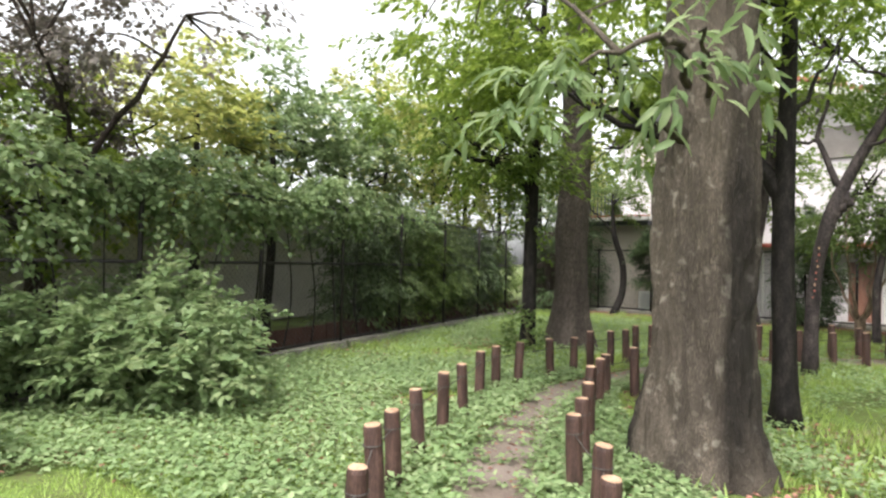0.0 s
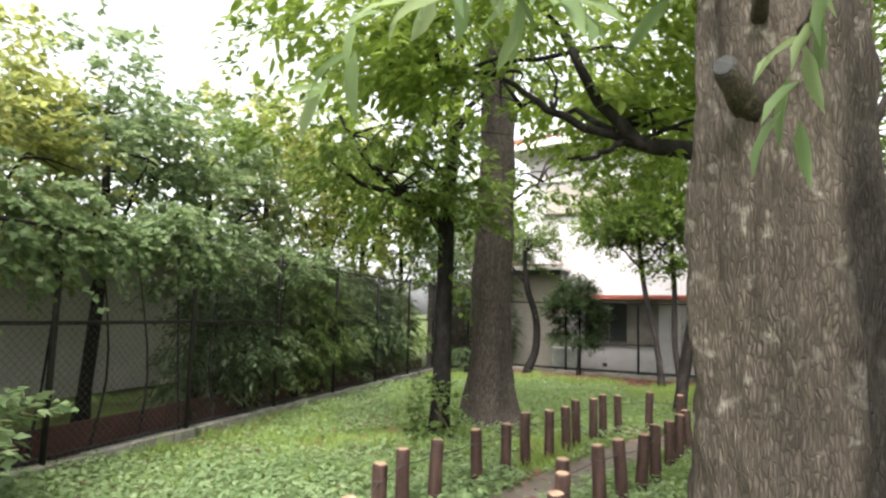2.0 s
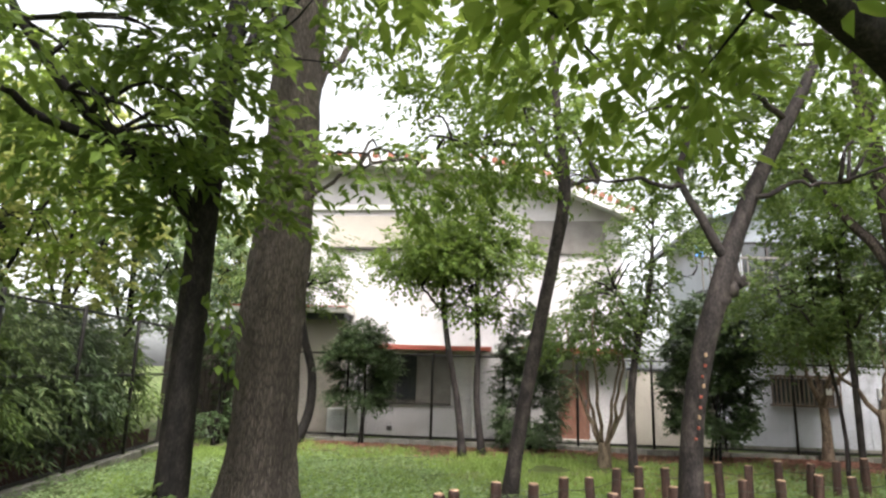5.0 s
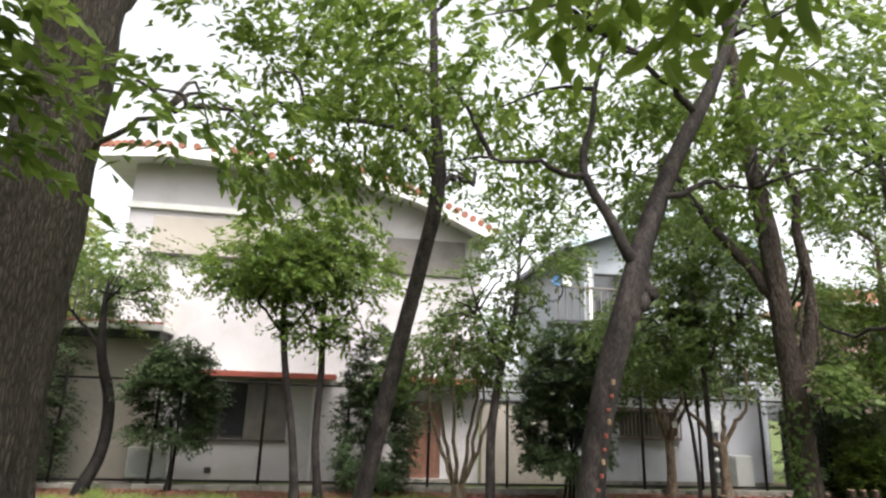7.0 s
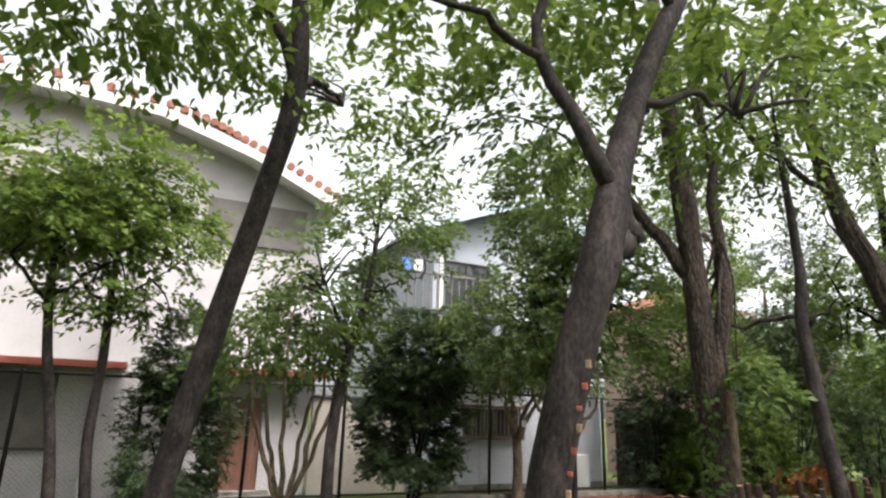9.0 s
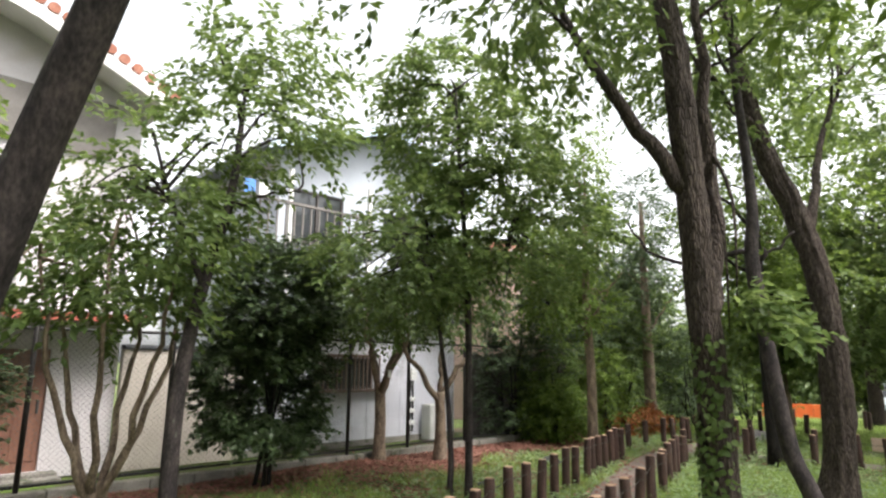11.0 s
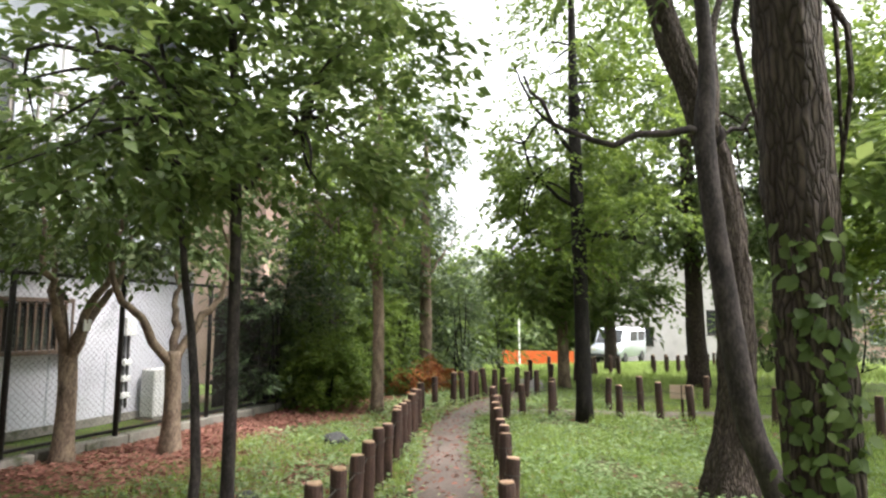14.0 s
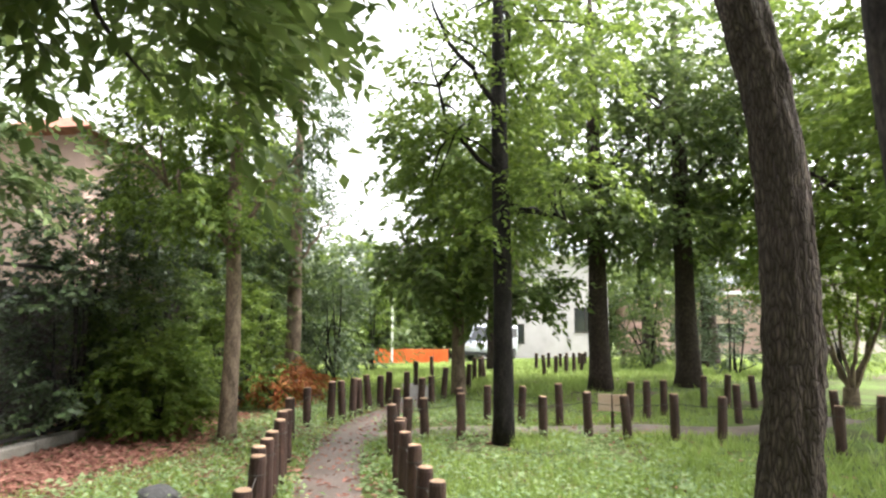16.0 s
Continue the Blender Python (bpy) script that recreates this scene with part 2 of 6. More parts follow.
M = {
    "grass_soil": mat_rough("grass_soil", [(0.06, 0.05, 0.025), (0.08, 0.11, 0.025), (0.13, 0.2, 0.04)], 1.2, 25, 0.95, 0.6, dist=0.03, spots=((0.13, 0.095, 0.065), 0.7, 0.57)),
    "path_soil": mat_rough("path_soil", [(0.08, 0.06, 0.05), (0.14, 0.108, 0.092), (0.2, 0.16, 0.142)], 2.2, 40, 0.55, 0.5, dist=0.015, spots=((0.1, 0.08, 0.065), 1.3, 0.58)),
    "bark_big": mat_bark("bark_big", (0.058, 0.047, 0.037), (0.092, 0.074, 0.058), (0.22, 0.18, 0.143), 70, 0.2, depth=0.012, stain=((0.2, 0.2, 0.21), 0.47), lichen=((0.215, 0.19, 0.155), 0.62)),
    "bark_grey": mat_bark("bark_grey", (0.03, 0.024, 0.021), (0.115, 0.093, 0.08), (0.21, 0.175, 0.15), 50, 0.16, depth=0.018, stain=((0.5, 0.5, 0.5), 0.55)),
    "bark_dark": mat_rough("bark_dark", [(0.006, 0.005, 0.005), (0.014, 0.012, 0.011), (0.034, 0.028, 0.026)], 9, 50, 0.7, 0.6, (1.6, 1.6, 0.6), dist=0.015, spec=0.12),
    "bark_brown": mat_bark("bark_brown", (0.016, 0.012, 0.01), (0.075, 0.056, 0.047), (0.155, 0.118, 0.1), 48, 0.18, depth=0.02, stain=((0.45, 0.45, 0.45), 0.52)),
    "bark_slim": mat_rough("bark_slim", [(0.016, 0.013, 0.014), (0.038, 0.031, 0.031), (0.08, 0.064, 0.061)], 7, 40, 0.75, 0.5, (1.5, 1.5, 0.7), dist=0.01, spots=((0.1, 0.095, 0.085), 9, 0.68), spec=0.12),
    "bark_pale": mat_rough("bark_pale", [(0.06, 0.042, 0.03), (0.15, 0.108, 0.08), (0.28, 0.21, 0.155)], 8, 40, 0.8, 0.6, (1.5, 1.5, 0.6), dist=0.015),
    "post_wood": mat_rough("post_wood", [(0.022, 0.012, 0.01), (0.05, 0.027, 0.022), (0.09, 0.05, 0.04)], 6, 60, 0.6, 0.5, (2.5, 2.5, 0.5), dist=0.006),
    "post_top": mat_rough("post_top", [(0.2, 0.12, 0.075), (0.36, 0.23, 0.15), (0.45, 0.31, 0.22)], 14, 80, 0.7, 0.3, dist=0.003),
    "wire": mat_rough("wire", [(0.03, 0.028, 0.026), (0.07, 0.06, 0.055)], 20, 90, 0.6, 0.1),
    "fence_metal": mat_rough("fence_metal", [(0.012, 0.011, 0.011), (0.035, 0.03, 0.028)], 12, 70, 0.5, 0.1, metal=0.3),
    "link": mat_rough("link", [(0.05, 0.05, 0.05), (0.1, 0.1, 0.1)], 12, 70, 0.5, 0.0, metal=0.4),
    "concrete": mat_rough("concrete", [(0.13, 0.12, 0.105), (0.22, 0.205, 0.18), (0.3, 0.28, 0.25)], 4, 60, 0.9, 0.4, dist=0.006, spots=((0.08, 0.09, 0.05), 3, 0.6)),
    "wall_white": mat_rough("wall_white", [(0.42, 0.39, 0.39), (0.5, 0.465, 0.47), (0.55, 0.515, 0.525)], 1.4, 90, 0.85, 0.2, dist=0.004, spots=((0.46, 0.42, 0.41), 0.9, 0.62)),
    "wall_grey": mat_rough("wall_grey", [(0.42, 0.42, 0.46), (0.54, 0.54, 0.59), (0.6, 0.6, 0.65)], 1.2, 70, 0.8, 0.2, dist=0.004, spots=((0.38, 0.38, 0.41), 1.1, 0.62)),
    "wall_blue": mat_rough("wall_blue", [(0.35, 0.37, 0.4), (0.44, 0.46, 0.5)], 1.2, 70, 0.8, 0.2, dist=0.004),
    "wall_beige": mat_rough("wall_beige", [(0.33, 0.29, 0.25), (0.45, 0.4, 0.35)], 1.2, 70, 0.85, 0.2, dist=0.004),
    "wall_pink": mat_rough("wall_pink", [(0.4, 0.27, 0.22), (0.52, 0.37, 0.31)], 1.2, 70, 0.85, 0.2, dist=0.004),
    "fascia": mat_rough("fascia", [(0.55, 0.53, 0.5), (0.7, 0.68, 0.65)], 3, 70, 0.6, 0.1),
    "fascia_blue": mat_rough("fascia_blue", [(0.4, 0.48, 0.54), (0.5, 0.58, 0.64)], 3, 70, 0.5, 0.1),
    "red_metal": mat_rough("red_metal", [(0.3, 0.07, 0.05), (0.42, 0.12, 0.09)], 3, 70, 0.5, 0.1),
    "tile_red": mat_rough("tile_red", [(0.14, 0.05, 0.035), (0.25, 0.095, 0.06), (0.33, 0.15, 0.1)], 5, 60, 0.75, 0.3),
    "roof_grey": mat_rough("roof_grey", [(0.12, 0.13, 0.15), (0.22, 0.23, 0.26)], 4, 60, 0.6, 0.2),
    # dark roofing and trim; on the annex soffit it stands in for shade
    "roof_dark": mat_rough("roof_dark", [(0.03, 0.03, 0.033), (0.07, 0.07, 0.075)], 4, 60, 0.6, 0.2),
    "shutter": mat_rough("shutter", [(0.12, 0.105, 0.095), (0.2, 0.18, 0.165)], 3, 60, 0.6, 0.1),
    "frame_dark": mat_rough("frame_dark", [(0.03, 0.025, 0.022), (0.06, 0.05, 0.045)], 6, 60, 0.5, 0.1),
    "door_brown": mat_rough("door_brown", [(0.14, 0.065, 0.045), (0.26, 0.13, 0.09)], 4, 60, 0.6, 0.2, (4, 4, 0.5)),
    "slat_brown": mat_rough("slat_brown", [(0.1, 0.07, 0.055), (0.2, 0.145, 0.115)], 5, 60, 0.7, 0.2, (3, 3, 0.5)),
    "board_grey": mat_rough("board_grey", [(0.035, 0.028, 0.023), (0.09, 0.073, 0.062)], 5, 60, 0.85, 0.4, (3, 3, 0.4)),
    "board_red": mat_rough("board_red", [(0.035, 0.015, 0.012), (0.075, 0.033, 0.026)], 5, 60, 0.8, 0.3),
    "glass": mat_glass("glass", (0.03, 0.032, 0.035)),
    "curtain": mat_rough("curtain", [(0.3, 0.29, 0.28), (0.45, 0.44, 0.43)], 5, 60, 0.9, 0.2, (6, 6, 0.3)),
    "plastic_white": mat_rough("plastic_white", [(0.6, 0.6, 0.58), (0.72, 0.72, 0.7)], 4, 60, 0.5, 0.05),
    "orange": mat_rough("orange", [(0.75, 0.12, 0.03), (0.85, 0.19, 0.06)], 2, 40, 0.6, 0.15),
    "cloth_blue": mat_rough("cloth_blue", [(0.08, 0.2, 0.5), (0.14, 0.3, 0.62)], 5, 60, 0.8, 0.2),
    "sign_board": mat_rough("sign_board", [(0.5, 0.33, 0.24), (0.66, 0.5, 0.4)], 5, 60, 0.6, 0.1),
    "van_white": mat_rough("van_white", [(0.62, 0.66, 0.74), (0.7, 0.74, 0.8)], 2, 60, 0.3, 0.0),
    "rubber": mat_rough("rubber", [(0.012, 0.012, 0.012), (0.03, 0.03, 0.03)], 8, 60, 0.8, 0.1),
    "stone": mat_rough("stone", [(0.035, 0.035, 0.036), (0.09, 0.088, 0.088)], 5, 60, 0.9, 0.6, dist=0.02),
    "leaf_oak": mat_leaf("leaf_oak", [(0.034, 0.076, 0.014), (0.072, 0.15, 0.026), (0.14, 0.26, 0.05)]),
    "leaf_bright": mat_leaf("leaf_bright", [(0.045, 0.1, 0.014), (0.1, 0.2, 0.03), (0.18, 0.31, 0.065)], trans=0.52),
    "leaf_pale": mat_leaf("leaf_pale", [(0.05, 0.11, 0.04), (0.105, 0.2, 0.08), (0.2, 0.31, 0.15)], trans=0.45),
    "leaf_mid": mat_leaf("leaf_mid", [(0.032, 0.07, 0.02), (0.068, 0.138, 0.036), (0.13, 0.225, 0.065)]),
    "leaf_dark": mat_leaf("leaf_dark", [(0.022, 0.05, 0.018), (0.045, 0.095, 0.034), (0.095, 0.165, 0.068)], rough=0.35, trans=0.15, spec=0.35),
    "leaf_blue": mat_leaf("leaf_blue", [(0.035, 0.075, 0.025), (0.075, 0.145, 0.05), (0.15, 0.24, 0.1)], trans=0.3),
    "leaf_yellow": mat_leaf("leaf_yellow", [(0.08, 0.14, 0.035), (0.17, 0.26, 0.07), (0.3, 0.39, 0.13)], trans=0.52),
    "leaf_purple": mat_leaf("leaf_purple", [(0.06, 0.068, 0.06), (0.1, 0.12, 0.09), (0.17, 0.19, 0.15)], trans=0.25),
    "leaf_litter": mat_leaf("leaf_litter", [(0.085, 0.045, 0.03), (0.175, 0.105, 0.07), (0.34, 0.245, 0.175)], trans=0.1, rough=0.7),
    "leaf_red": mat_leaf("leaf_red", [(0.12, 0.05, 0.015), (0.22, 0.1, 0.03), (0.2, 0.22, 0.04)], trans=0.3),
    "grass": mat_leaf("grass", [(0.1, 0.185, 0.038), (0.165, 0.315, 0.07), (0.265, 0.43, 0.135)], trans=0.3, rough=0.5),
    "weed": mat_leaf("weed", [(0.07, 0.15, 0.055), (0.14, 0.265, 0.105), (0.25, 0.38, 0.2)], trans=0.3, rough=0.5),
    "stem": mat_rough("stem", [(0.06, 0.05, 0.03), (0.1, 0.09, 0.05)], 9, 50, 0.8, 0.2),
}
rng = np.random.default_rng(7)


# ---------------------------------------------------------------- building helpers
def part(name, bm, material, parent=None, label="", smooth=False):
    me = bpy.data.meshes.new(name)
    bm.to_mesh(me)
    bm.free()
    return link(name, me, material, parent, label, smooth)


def link(name, me, material, parent=None, label="", smooth=False):
    me.materials.append(M[material] if isinstance(material, str) else material)
    if smooth:
        me.polygons.foreach_set("use_smooth", [True] * len(me.polygons))
    ob = new(name, me)
    ob.parent = parent
    if label:
        ob["label"] = label
    return ob


def thing(name, m, label, category, group="", kind=""):
    ob = new(name)
    ob.matrix_basis = m
    return tagged(ob, label, category, group, kind)


def add_box(bm, lo, hi, bevel=0.0):
    r = bmesh.ops.create_cube(bm, size=1)
    c = [(a + b) / 2 for a, b in zip(lo, hi)]
    s = [b - a for a, b in zip(lo, hi)]
    for v in r["verts"]:
        v.co = Vector([c[k] + v.co[k] * s[k] for k in range(3)])
    if bevel:
        es = list({e for v in r["verts"] for e in v.link_edges})
        bmesh.ops.bevel(bm, geom=es, offset=bevel, segments=1, affect="EDGES")


def box(lo, hi, bevel=0.0):
    bm = bmesh.new()
    add_box(bm, lo, hi, bevel)
    return bm


def spline(pts, n):
    """n points along a smooth curve through pts (any dimension)."""
    p = np.array(pts, float)
    if len(p) == 2:
        return p[0] + (p[1] - p[0]) * np.linspace(0, 1, n)[:, None]
    q = np.vstack([2 * p[0] - p[1], p, 2 * p[-1] - p[-2]])
    out = []
    for s in np.linspace(0, len(p) - 1 - 1e-9, n):
        k, f = int(s), s - int(s)
        a, b, c, d = q[k], q[k + 1], q[k + 2], q[k + 3]
        out.append(0.5 * (2 * b + (c - a) * f + (2 * a - 5 * b + 4 * c - d) * f * f + (3 * b - a - 3 * c + d) * f ** 3))
    return np.array(out)


def add_tube(bm, pts, radii, sides=8, rough=0.0, flare=0.0, lobes=5, seed=0, ridge=0.0):
    """A tapered tube along pts; rough: uneven surface; flare: buttress roots at the foot."""
    pts, radii = np.array(pts, float), np.array(radii, float)
    n = len(pts)
    ref = Vector((1, 0, 0))
    rings = []
    for i in range(n):
        d = Vector(pts[min(i + 1, n - 1)] - pts[max(i - 1, 0)]).normalized()
        x = (ref - d * ref.dot(d))
        x = x.normalized() if x.length > 1e-4 else d.orthogonal().normalized()
        ref = x
        y = d.cross(x)
        ring = []
        for k in range(sides):
            a = 2 * math.pi * k / sides
            r = radii[i]
            if rough:
                r *= 1 + rough * noise.noise(Vector((math.cos(a) * 2.2 + seed, math.sin(a) * 2.2, pts[i][2] * 1.1)))
                r *= 1 + rough * 0.5 * noise.noise(Vector((math.cos(a) * 7 + seed, math.sin(a) * 7, pts[i][2] * 1.6)))
            if flare:
                h = max(0.0, 1 - (pts[i][2] - pts[0][2]) / (0.35 + 2.2 * radii[0]))
                r *= 1 + flare * h * h * (0.75 + 0.5 * math.sin(lobes * a + seed) * noise.noise(Vector((math.cos(a) + seed, math.sin(a), 0.3))) + 0.2 * math.cos(lobes * a + seed))
            if ridge:
                q = Vector((math.cos(a) * r * 22 + seed, math.sin(a) * r * 22, pts[i][2] * 4.5))
                r += ridge * (noise.noise(q) - 0.4 * abs(noise.noise(q * 2.3)))
            ring.append(bm.verts.new(Vector(pts[i]) + x * (r * math.cos(a)) + y * (r * math.sin(a))))
        rings.append(ring)
    for i in range(n - 1):
        for k in range(sides):
            bm.faces.new((rings[i][k], rings[i][(k + 1) % sides], rings[i + 1][(k + 1) % sides], rings[i + 1][k]))
    bm.faces.new(rings[-1])
    bm.faces.new(rings[0][::-1])


def unit(v):
    return v / np.maximum(np.linalg.norm(v, axis=-1, keepdims=True), 1e-9)


def leaf_mesh(name, p, d, n, length, width, fine=True):
    """Leaves as one mesh: p foot, d way of the midrib, n upper side."""
    d = unit(d)
    s = unit(np.cross(d, n))
    n = np.cross(s, d)
    L, W = length[:, None], width[:, None]
    if fine:
        prof = [(0, 0, 0), (0.3, 0.42, 0.07), (0.3, -0.42, 0.07), (0.68, 0.36, 0.03), (0.68, -0.36, 0.03), (1, 0, -0.14), (0.5, 0, 0.0)]
        tri = [(0, 1, 6), (1, 3, 6), (3, 5, 6), (0, 6, 2), (2, 6, 4), (4, 6, 5)]
    else:
        prof = [(0, 0, 0), (0.45, 0.5, 0.06), (0.45, -0.5, 0.06), (1, 0, -0.1)]
        tri = [(0, 1, 3), (0, 3, 2)]
    k = len(prof)
    v = np.stack([p + d * L * a + s * W * b + n * L * c for a, b, c in prof], 1).reshape(-1, 3)
    f = (np.arange(len(p))[:, None, None] * k + np.array(tri)[None]).reshape(-1)
    return raw_mesh(name, v, f)


def raw_mesh(name, v, f):
    me = bpy.data.meshes.new(name)
    me.vertices.add(len(v))
    me.vertices.foreach_set("co", v.astype(np.float32).ravel())
    me.loops.add(len(f))
    me.loops.foreach_set("vertex_index", f.astype(np.int32))
    nf = len(f) // 3
    me.polygons.add(nf)
    me.polygons.foreach_set("loop_start", np.arange(nf, dtype=np.int32) * 3)
    me.update(calc_edges=True)
    return me


def sprays(centres, outward, per, reach, length, width, droop=0.35, flat=0.6):
    """Leaves along twigs that start at centres and run outward; returns the arrays for leaf_mesh."""
    k = len(centres)
    side = unit(np.cross(outward, np.array([0, 0, 1.0])) + 1e-6)
    f = np.tile(np.linspace(0.1, 1, per), (k, 1)) + rng.normal(0, 0.04, (k, per))
    sg = np.where(np.arange(per) % 2 == 0, 1.0, -1.0)[None, :, None]
    R = (reach * rng.uniform(0.6, 1.3, k))[:, None, None]
    base = centres[:, None] + outward[:, None] * R * f[..., None] - np.array([0, 0, 1.0]) * (droop * R * f[..., None] ** 2)
    base = base + rng.normal(0, reach * 0.06, base.shape)
    d = outward[:, None] * 0.7 + side[:, None] * sg * 0.8 + rng.normal(0, 0.3, base.shape)
    d[..., 2] -= droop * 0.9
    n = np.array([0, 0, 1.0]) + rng.normal(0, 1 - flat, base.shape)
    m = k * per
    return base.reshape(m, 3), d.reshape(m, 3), n.reshape(m, 3), length * rng.uniform(0.65, 1.25, m), width * rng.uniform(0.7, 1.2, m)


def blob(n, c, r, shell=0.45, gaps=0.0, seed=0):
    """n places in an ellipsoid, more of them near its surface, with gaps by noise; and the way outward at each."""
    u = unit(rng.normal(size=(n * 3, 3)))
    rad = rng.uniform(shell, 1, n * 3) ** 0.6
    q = u * rad[:, None] * (1 + 0.22 * np.sin(u[:, :1] * 5 + seed) * np.cos(u[:, 1:2] * 4 - seed) + 0.15 * np.sin(u[:, 2:3] * 7 + seed * 2))
    p = np.array(c) + q * np.array(r)
    if gaps:
        keep = np.sin(p[:, 0] * 2.9 + seed) + np.sin(p[:, 1] * 2.6 + 2 * seed) + np.sin(p[:, 2] * 3.4 - seed) > gaps * 2 - 1.6
        p, u = p[keep], u[keep]
    p, u = p[:n], u[:n]
    o = u * np.array([1, 1, 0.35]) + rng.normal(0, 0.25, p.shape)
    return p, unit(o)


def crown_mesh(name, blobs, per=14, reach=0.42, length=0.1, width=0.045, droop=0.35, fine=False, gaps=0.5, floor=None, dense=1.0):
    """blobs: (x, y, z, rx, ry, rz, number of twigs), in the tree's own metres."""
    ps, os_ = [], []
    for k, b in enumerate(blobs):
        p, o = blob(int(b[6] * dense), b[:3], b[3:6], gaps=gaps, seed=k + b[0])
        ps.append(p)
        os_.append(o)
    a = sprays(np.vstack(ps), np.vstack(os_), per, reach, length * 1.1, width * 1.25, droop)
    if floor is not None:
        keep = a[0][:, 2] > floor
        a = tuple(q[keep] for q in a)
    return leaf_mesh(name, *a, fine=fine)


def tree(name, at, trunk, radii, limbs, blobs, bark, leaf, label, category="tree", group="", flare=0.5, sides=14, rings=26, rough=0.12,
         per=14, reach=0.42, length=0.1, width=0.045, droop=0.35, fine=False, gaps=0.5, twigs=5, floor=None, z=None, ridge=0.0, dense=1.15):
    """trunk: points from the foot up; limbs: lists of points with their first radius; blobs: the crown's masses."""
    foot = thing(name, pose(at[0], at[1], ground_z(at[0], at[1]) if z is None else z), label, category, group)
    bm = bmesh.new()
    pts = spline(trunk, rings)
    pts[0][2] -= 0.12
    sd = at[0] * 1.7
    add_tube(bm, pts, spline([[r] for r in radii], rings)[:, 0], sides, rough, flare, 5, sd, ridge)
    part("trunk", bm, bark, foot, smooth=True)
    ends = []
    for lp, r in limbs:
        bm = bmesh.new()
        q = spline(lp, 12)
        q[1:-1] += rng.normal(0, 0.02, q[1:-1].shape)
        add_tube(bm, q, np.linspace(r, r * 0.3, 12), 8, 0.08, seed=sd)
        part("limb", bm, bark, foot, smooth=True)
        ends.append(q)
    if twigs and blobs:
        bm = bmesh.new()
        for b in blobs:
            c, r = np.array(b[:3]), np.array(b[3:6])
            pool = [e[6:] for e in ends] + [pts[len(pts) * 2 // 3:]]
            src = np.vstack(pool)
            for _ in range(twigs):
                tip = c + unit(rng.normal(size=3)) * r * 0.75
                a = src[np.argmin(np.linalg.norm(src - (tip * 0.4 + c * 0.6), axis=1) + rng.uniform(0, 0.5, len(src)))]
                mid = (a + tip) / 2 + rng.normal(0, 0.1, 3) + np.array([0, 0, 0.12])
                add_tube(bm, spline([a, mid, tip], 7), np.linspace(0.022, 0.005, 7), 5)
        tagged(part("twig_tangle", bm, bark, foot, smooth=True), kind="stuff")
    if blobs:
        link("crown", crown_mesh("crown", blobs, per, reach, length, width, droop, fine, gaps, floor, dense), leaf, foot)
    return foot


def ground_z(x, y):
    """The lawn is level and falls away gently beyond the crossing."""
    return -0.05 * max(0.0, x - 22.0) if x < 60 else -1.9


# ---------------------------------------------------------------- ground and path
def axis(lo, hi, step, far):
    near = np.arange(lo, hi + step, step)
    out = [hi + step]
    while out[-1] < far:
        out.append(out[-1] * 1.35 + 2)
    left = [lo - step]
    while left[-1] > -far:
        left.append(left[-1] * 1.35 - 2)
    return np.concatenate([left[::-1], near, out])


gx, gy = axis(-8, 26, 0.5, 900), axis(-6, 26, 0.5, 900)
gv = np.array([(x, y, ground_z(x, y) + (0.05 * noise.noise(Vector((x * 0.45, y * 0.45, 0))) if abs(x) < 60 and abs(y) < 60 else 0) - 0.02) for x in gx for y in gy])
ny = len(gy)
gf = []
for i in range(len(gx) - 1):
    for j in range(ny - 1):
        a = i * ny + j
        gf += [a, a + ny, a + ny + 1, a, a + ny + 1, a + 1]
tagged(link("ground", raw_mesh("ground", gv, np.array(gf)), "grass_soil", None, smooth=True), "grassy park ground with bare soil patches", "ground", kind="structure")

LEFT = [(-0.14, 1.8), (-0.12, 2.4), (-0.11, 3.05), (-0.1, 3.69), (-0.08, 4.26), (-0.05, 4.85), (0.06, 5.6), (0.22, 6.2), (0.4, 6.92), (0.57, 7.65), (0.78, 8.2), (1.07, 8.38), (1.56, 8.98), (1.94, 9.42),
        (2.26, 9.82), (2.62, 10.1), (2.95, 10.46), (3.2, 10.8), (3.5, 11.0), (3.78, 11.35), (4.15, 11.7), (4.62, 11.7), (5.1, 11.68), (5.65, 11.85), (6.1, 11.85), (6.55, 11.92), (7.0, 11.98)]
LEFT_2 = [(7.5, 11.98), (8.0, 11.96), (8.5, 11.92), (9.0, 11.84), (9.55, 11.74), (10.1, 11.64), (10.61, 11.54), (11.12, 11.38), (11.55, 11.22), (11.98, 11.07), (12.48, 10.92), (13.0, 10.77), (13.35, 10.64),
          (14.0, 10.46), (14.4, 10.36), (14.7, 10.25), (15.15, 10.12), (15.5, 10.0), (15.9, 9.89), (16.35, 9.75), (17.2, 9.53), (18.2, 9.08), (18.37, 8.7), (18.6, 8.45), (18.78, 8.24),
          (18.95, 8.07), (19.26, 7.8), (19.47, 7.53), (19.79, 7.27)]
RIGHT = [(1.12, 2.3), (1.13, 3.0), (1.15, 3.67), (1.2, 4.13), (1.19, 4.83), (1.36, 5.44), (1.51, 6.05), (1.68, 6.92), (1.85, 7.33), (2.05, 7.85), (2.46, 8.1), (2.81, 8.45), (3.15, 8.81), (3.44, 9.08),
         (3.87, 9.62), (4.17, 10.0), (4.5, 10.35), (4.95, 10.7), (5.4, 10.8), (5.9, 10.9), (6.45, 10.95), (7.0, 10.98), (7.6, 10.95), (8.2, 10.88)]
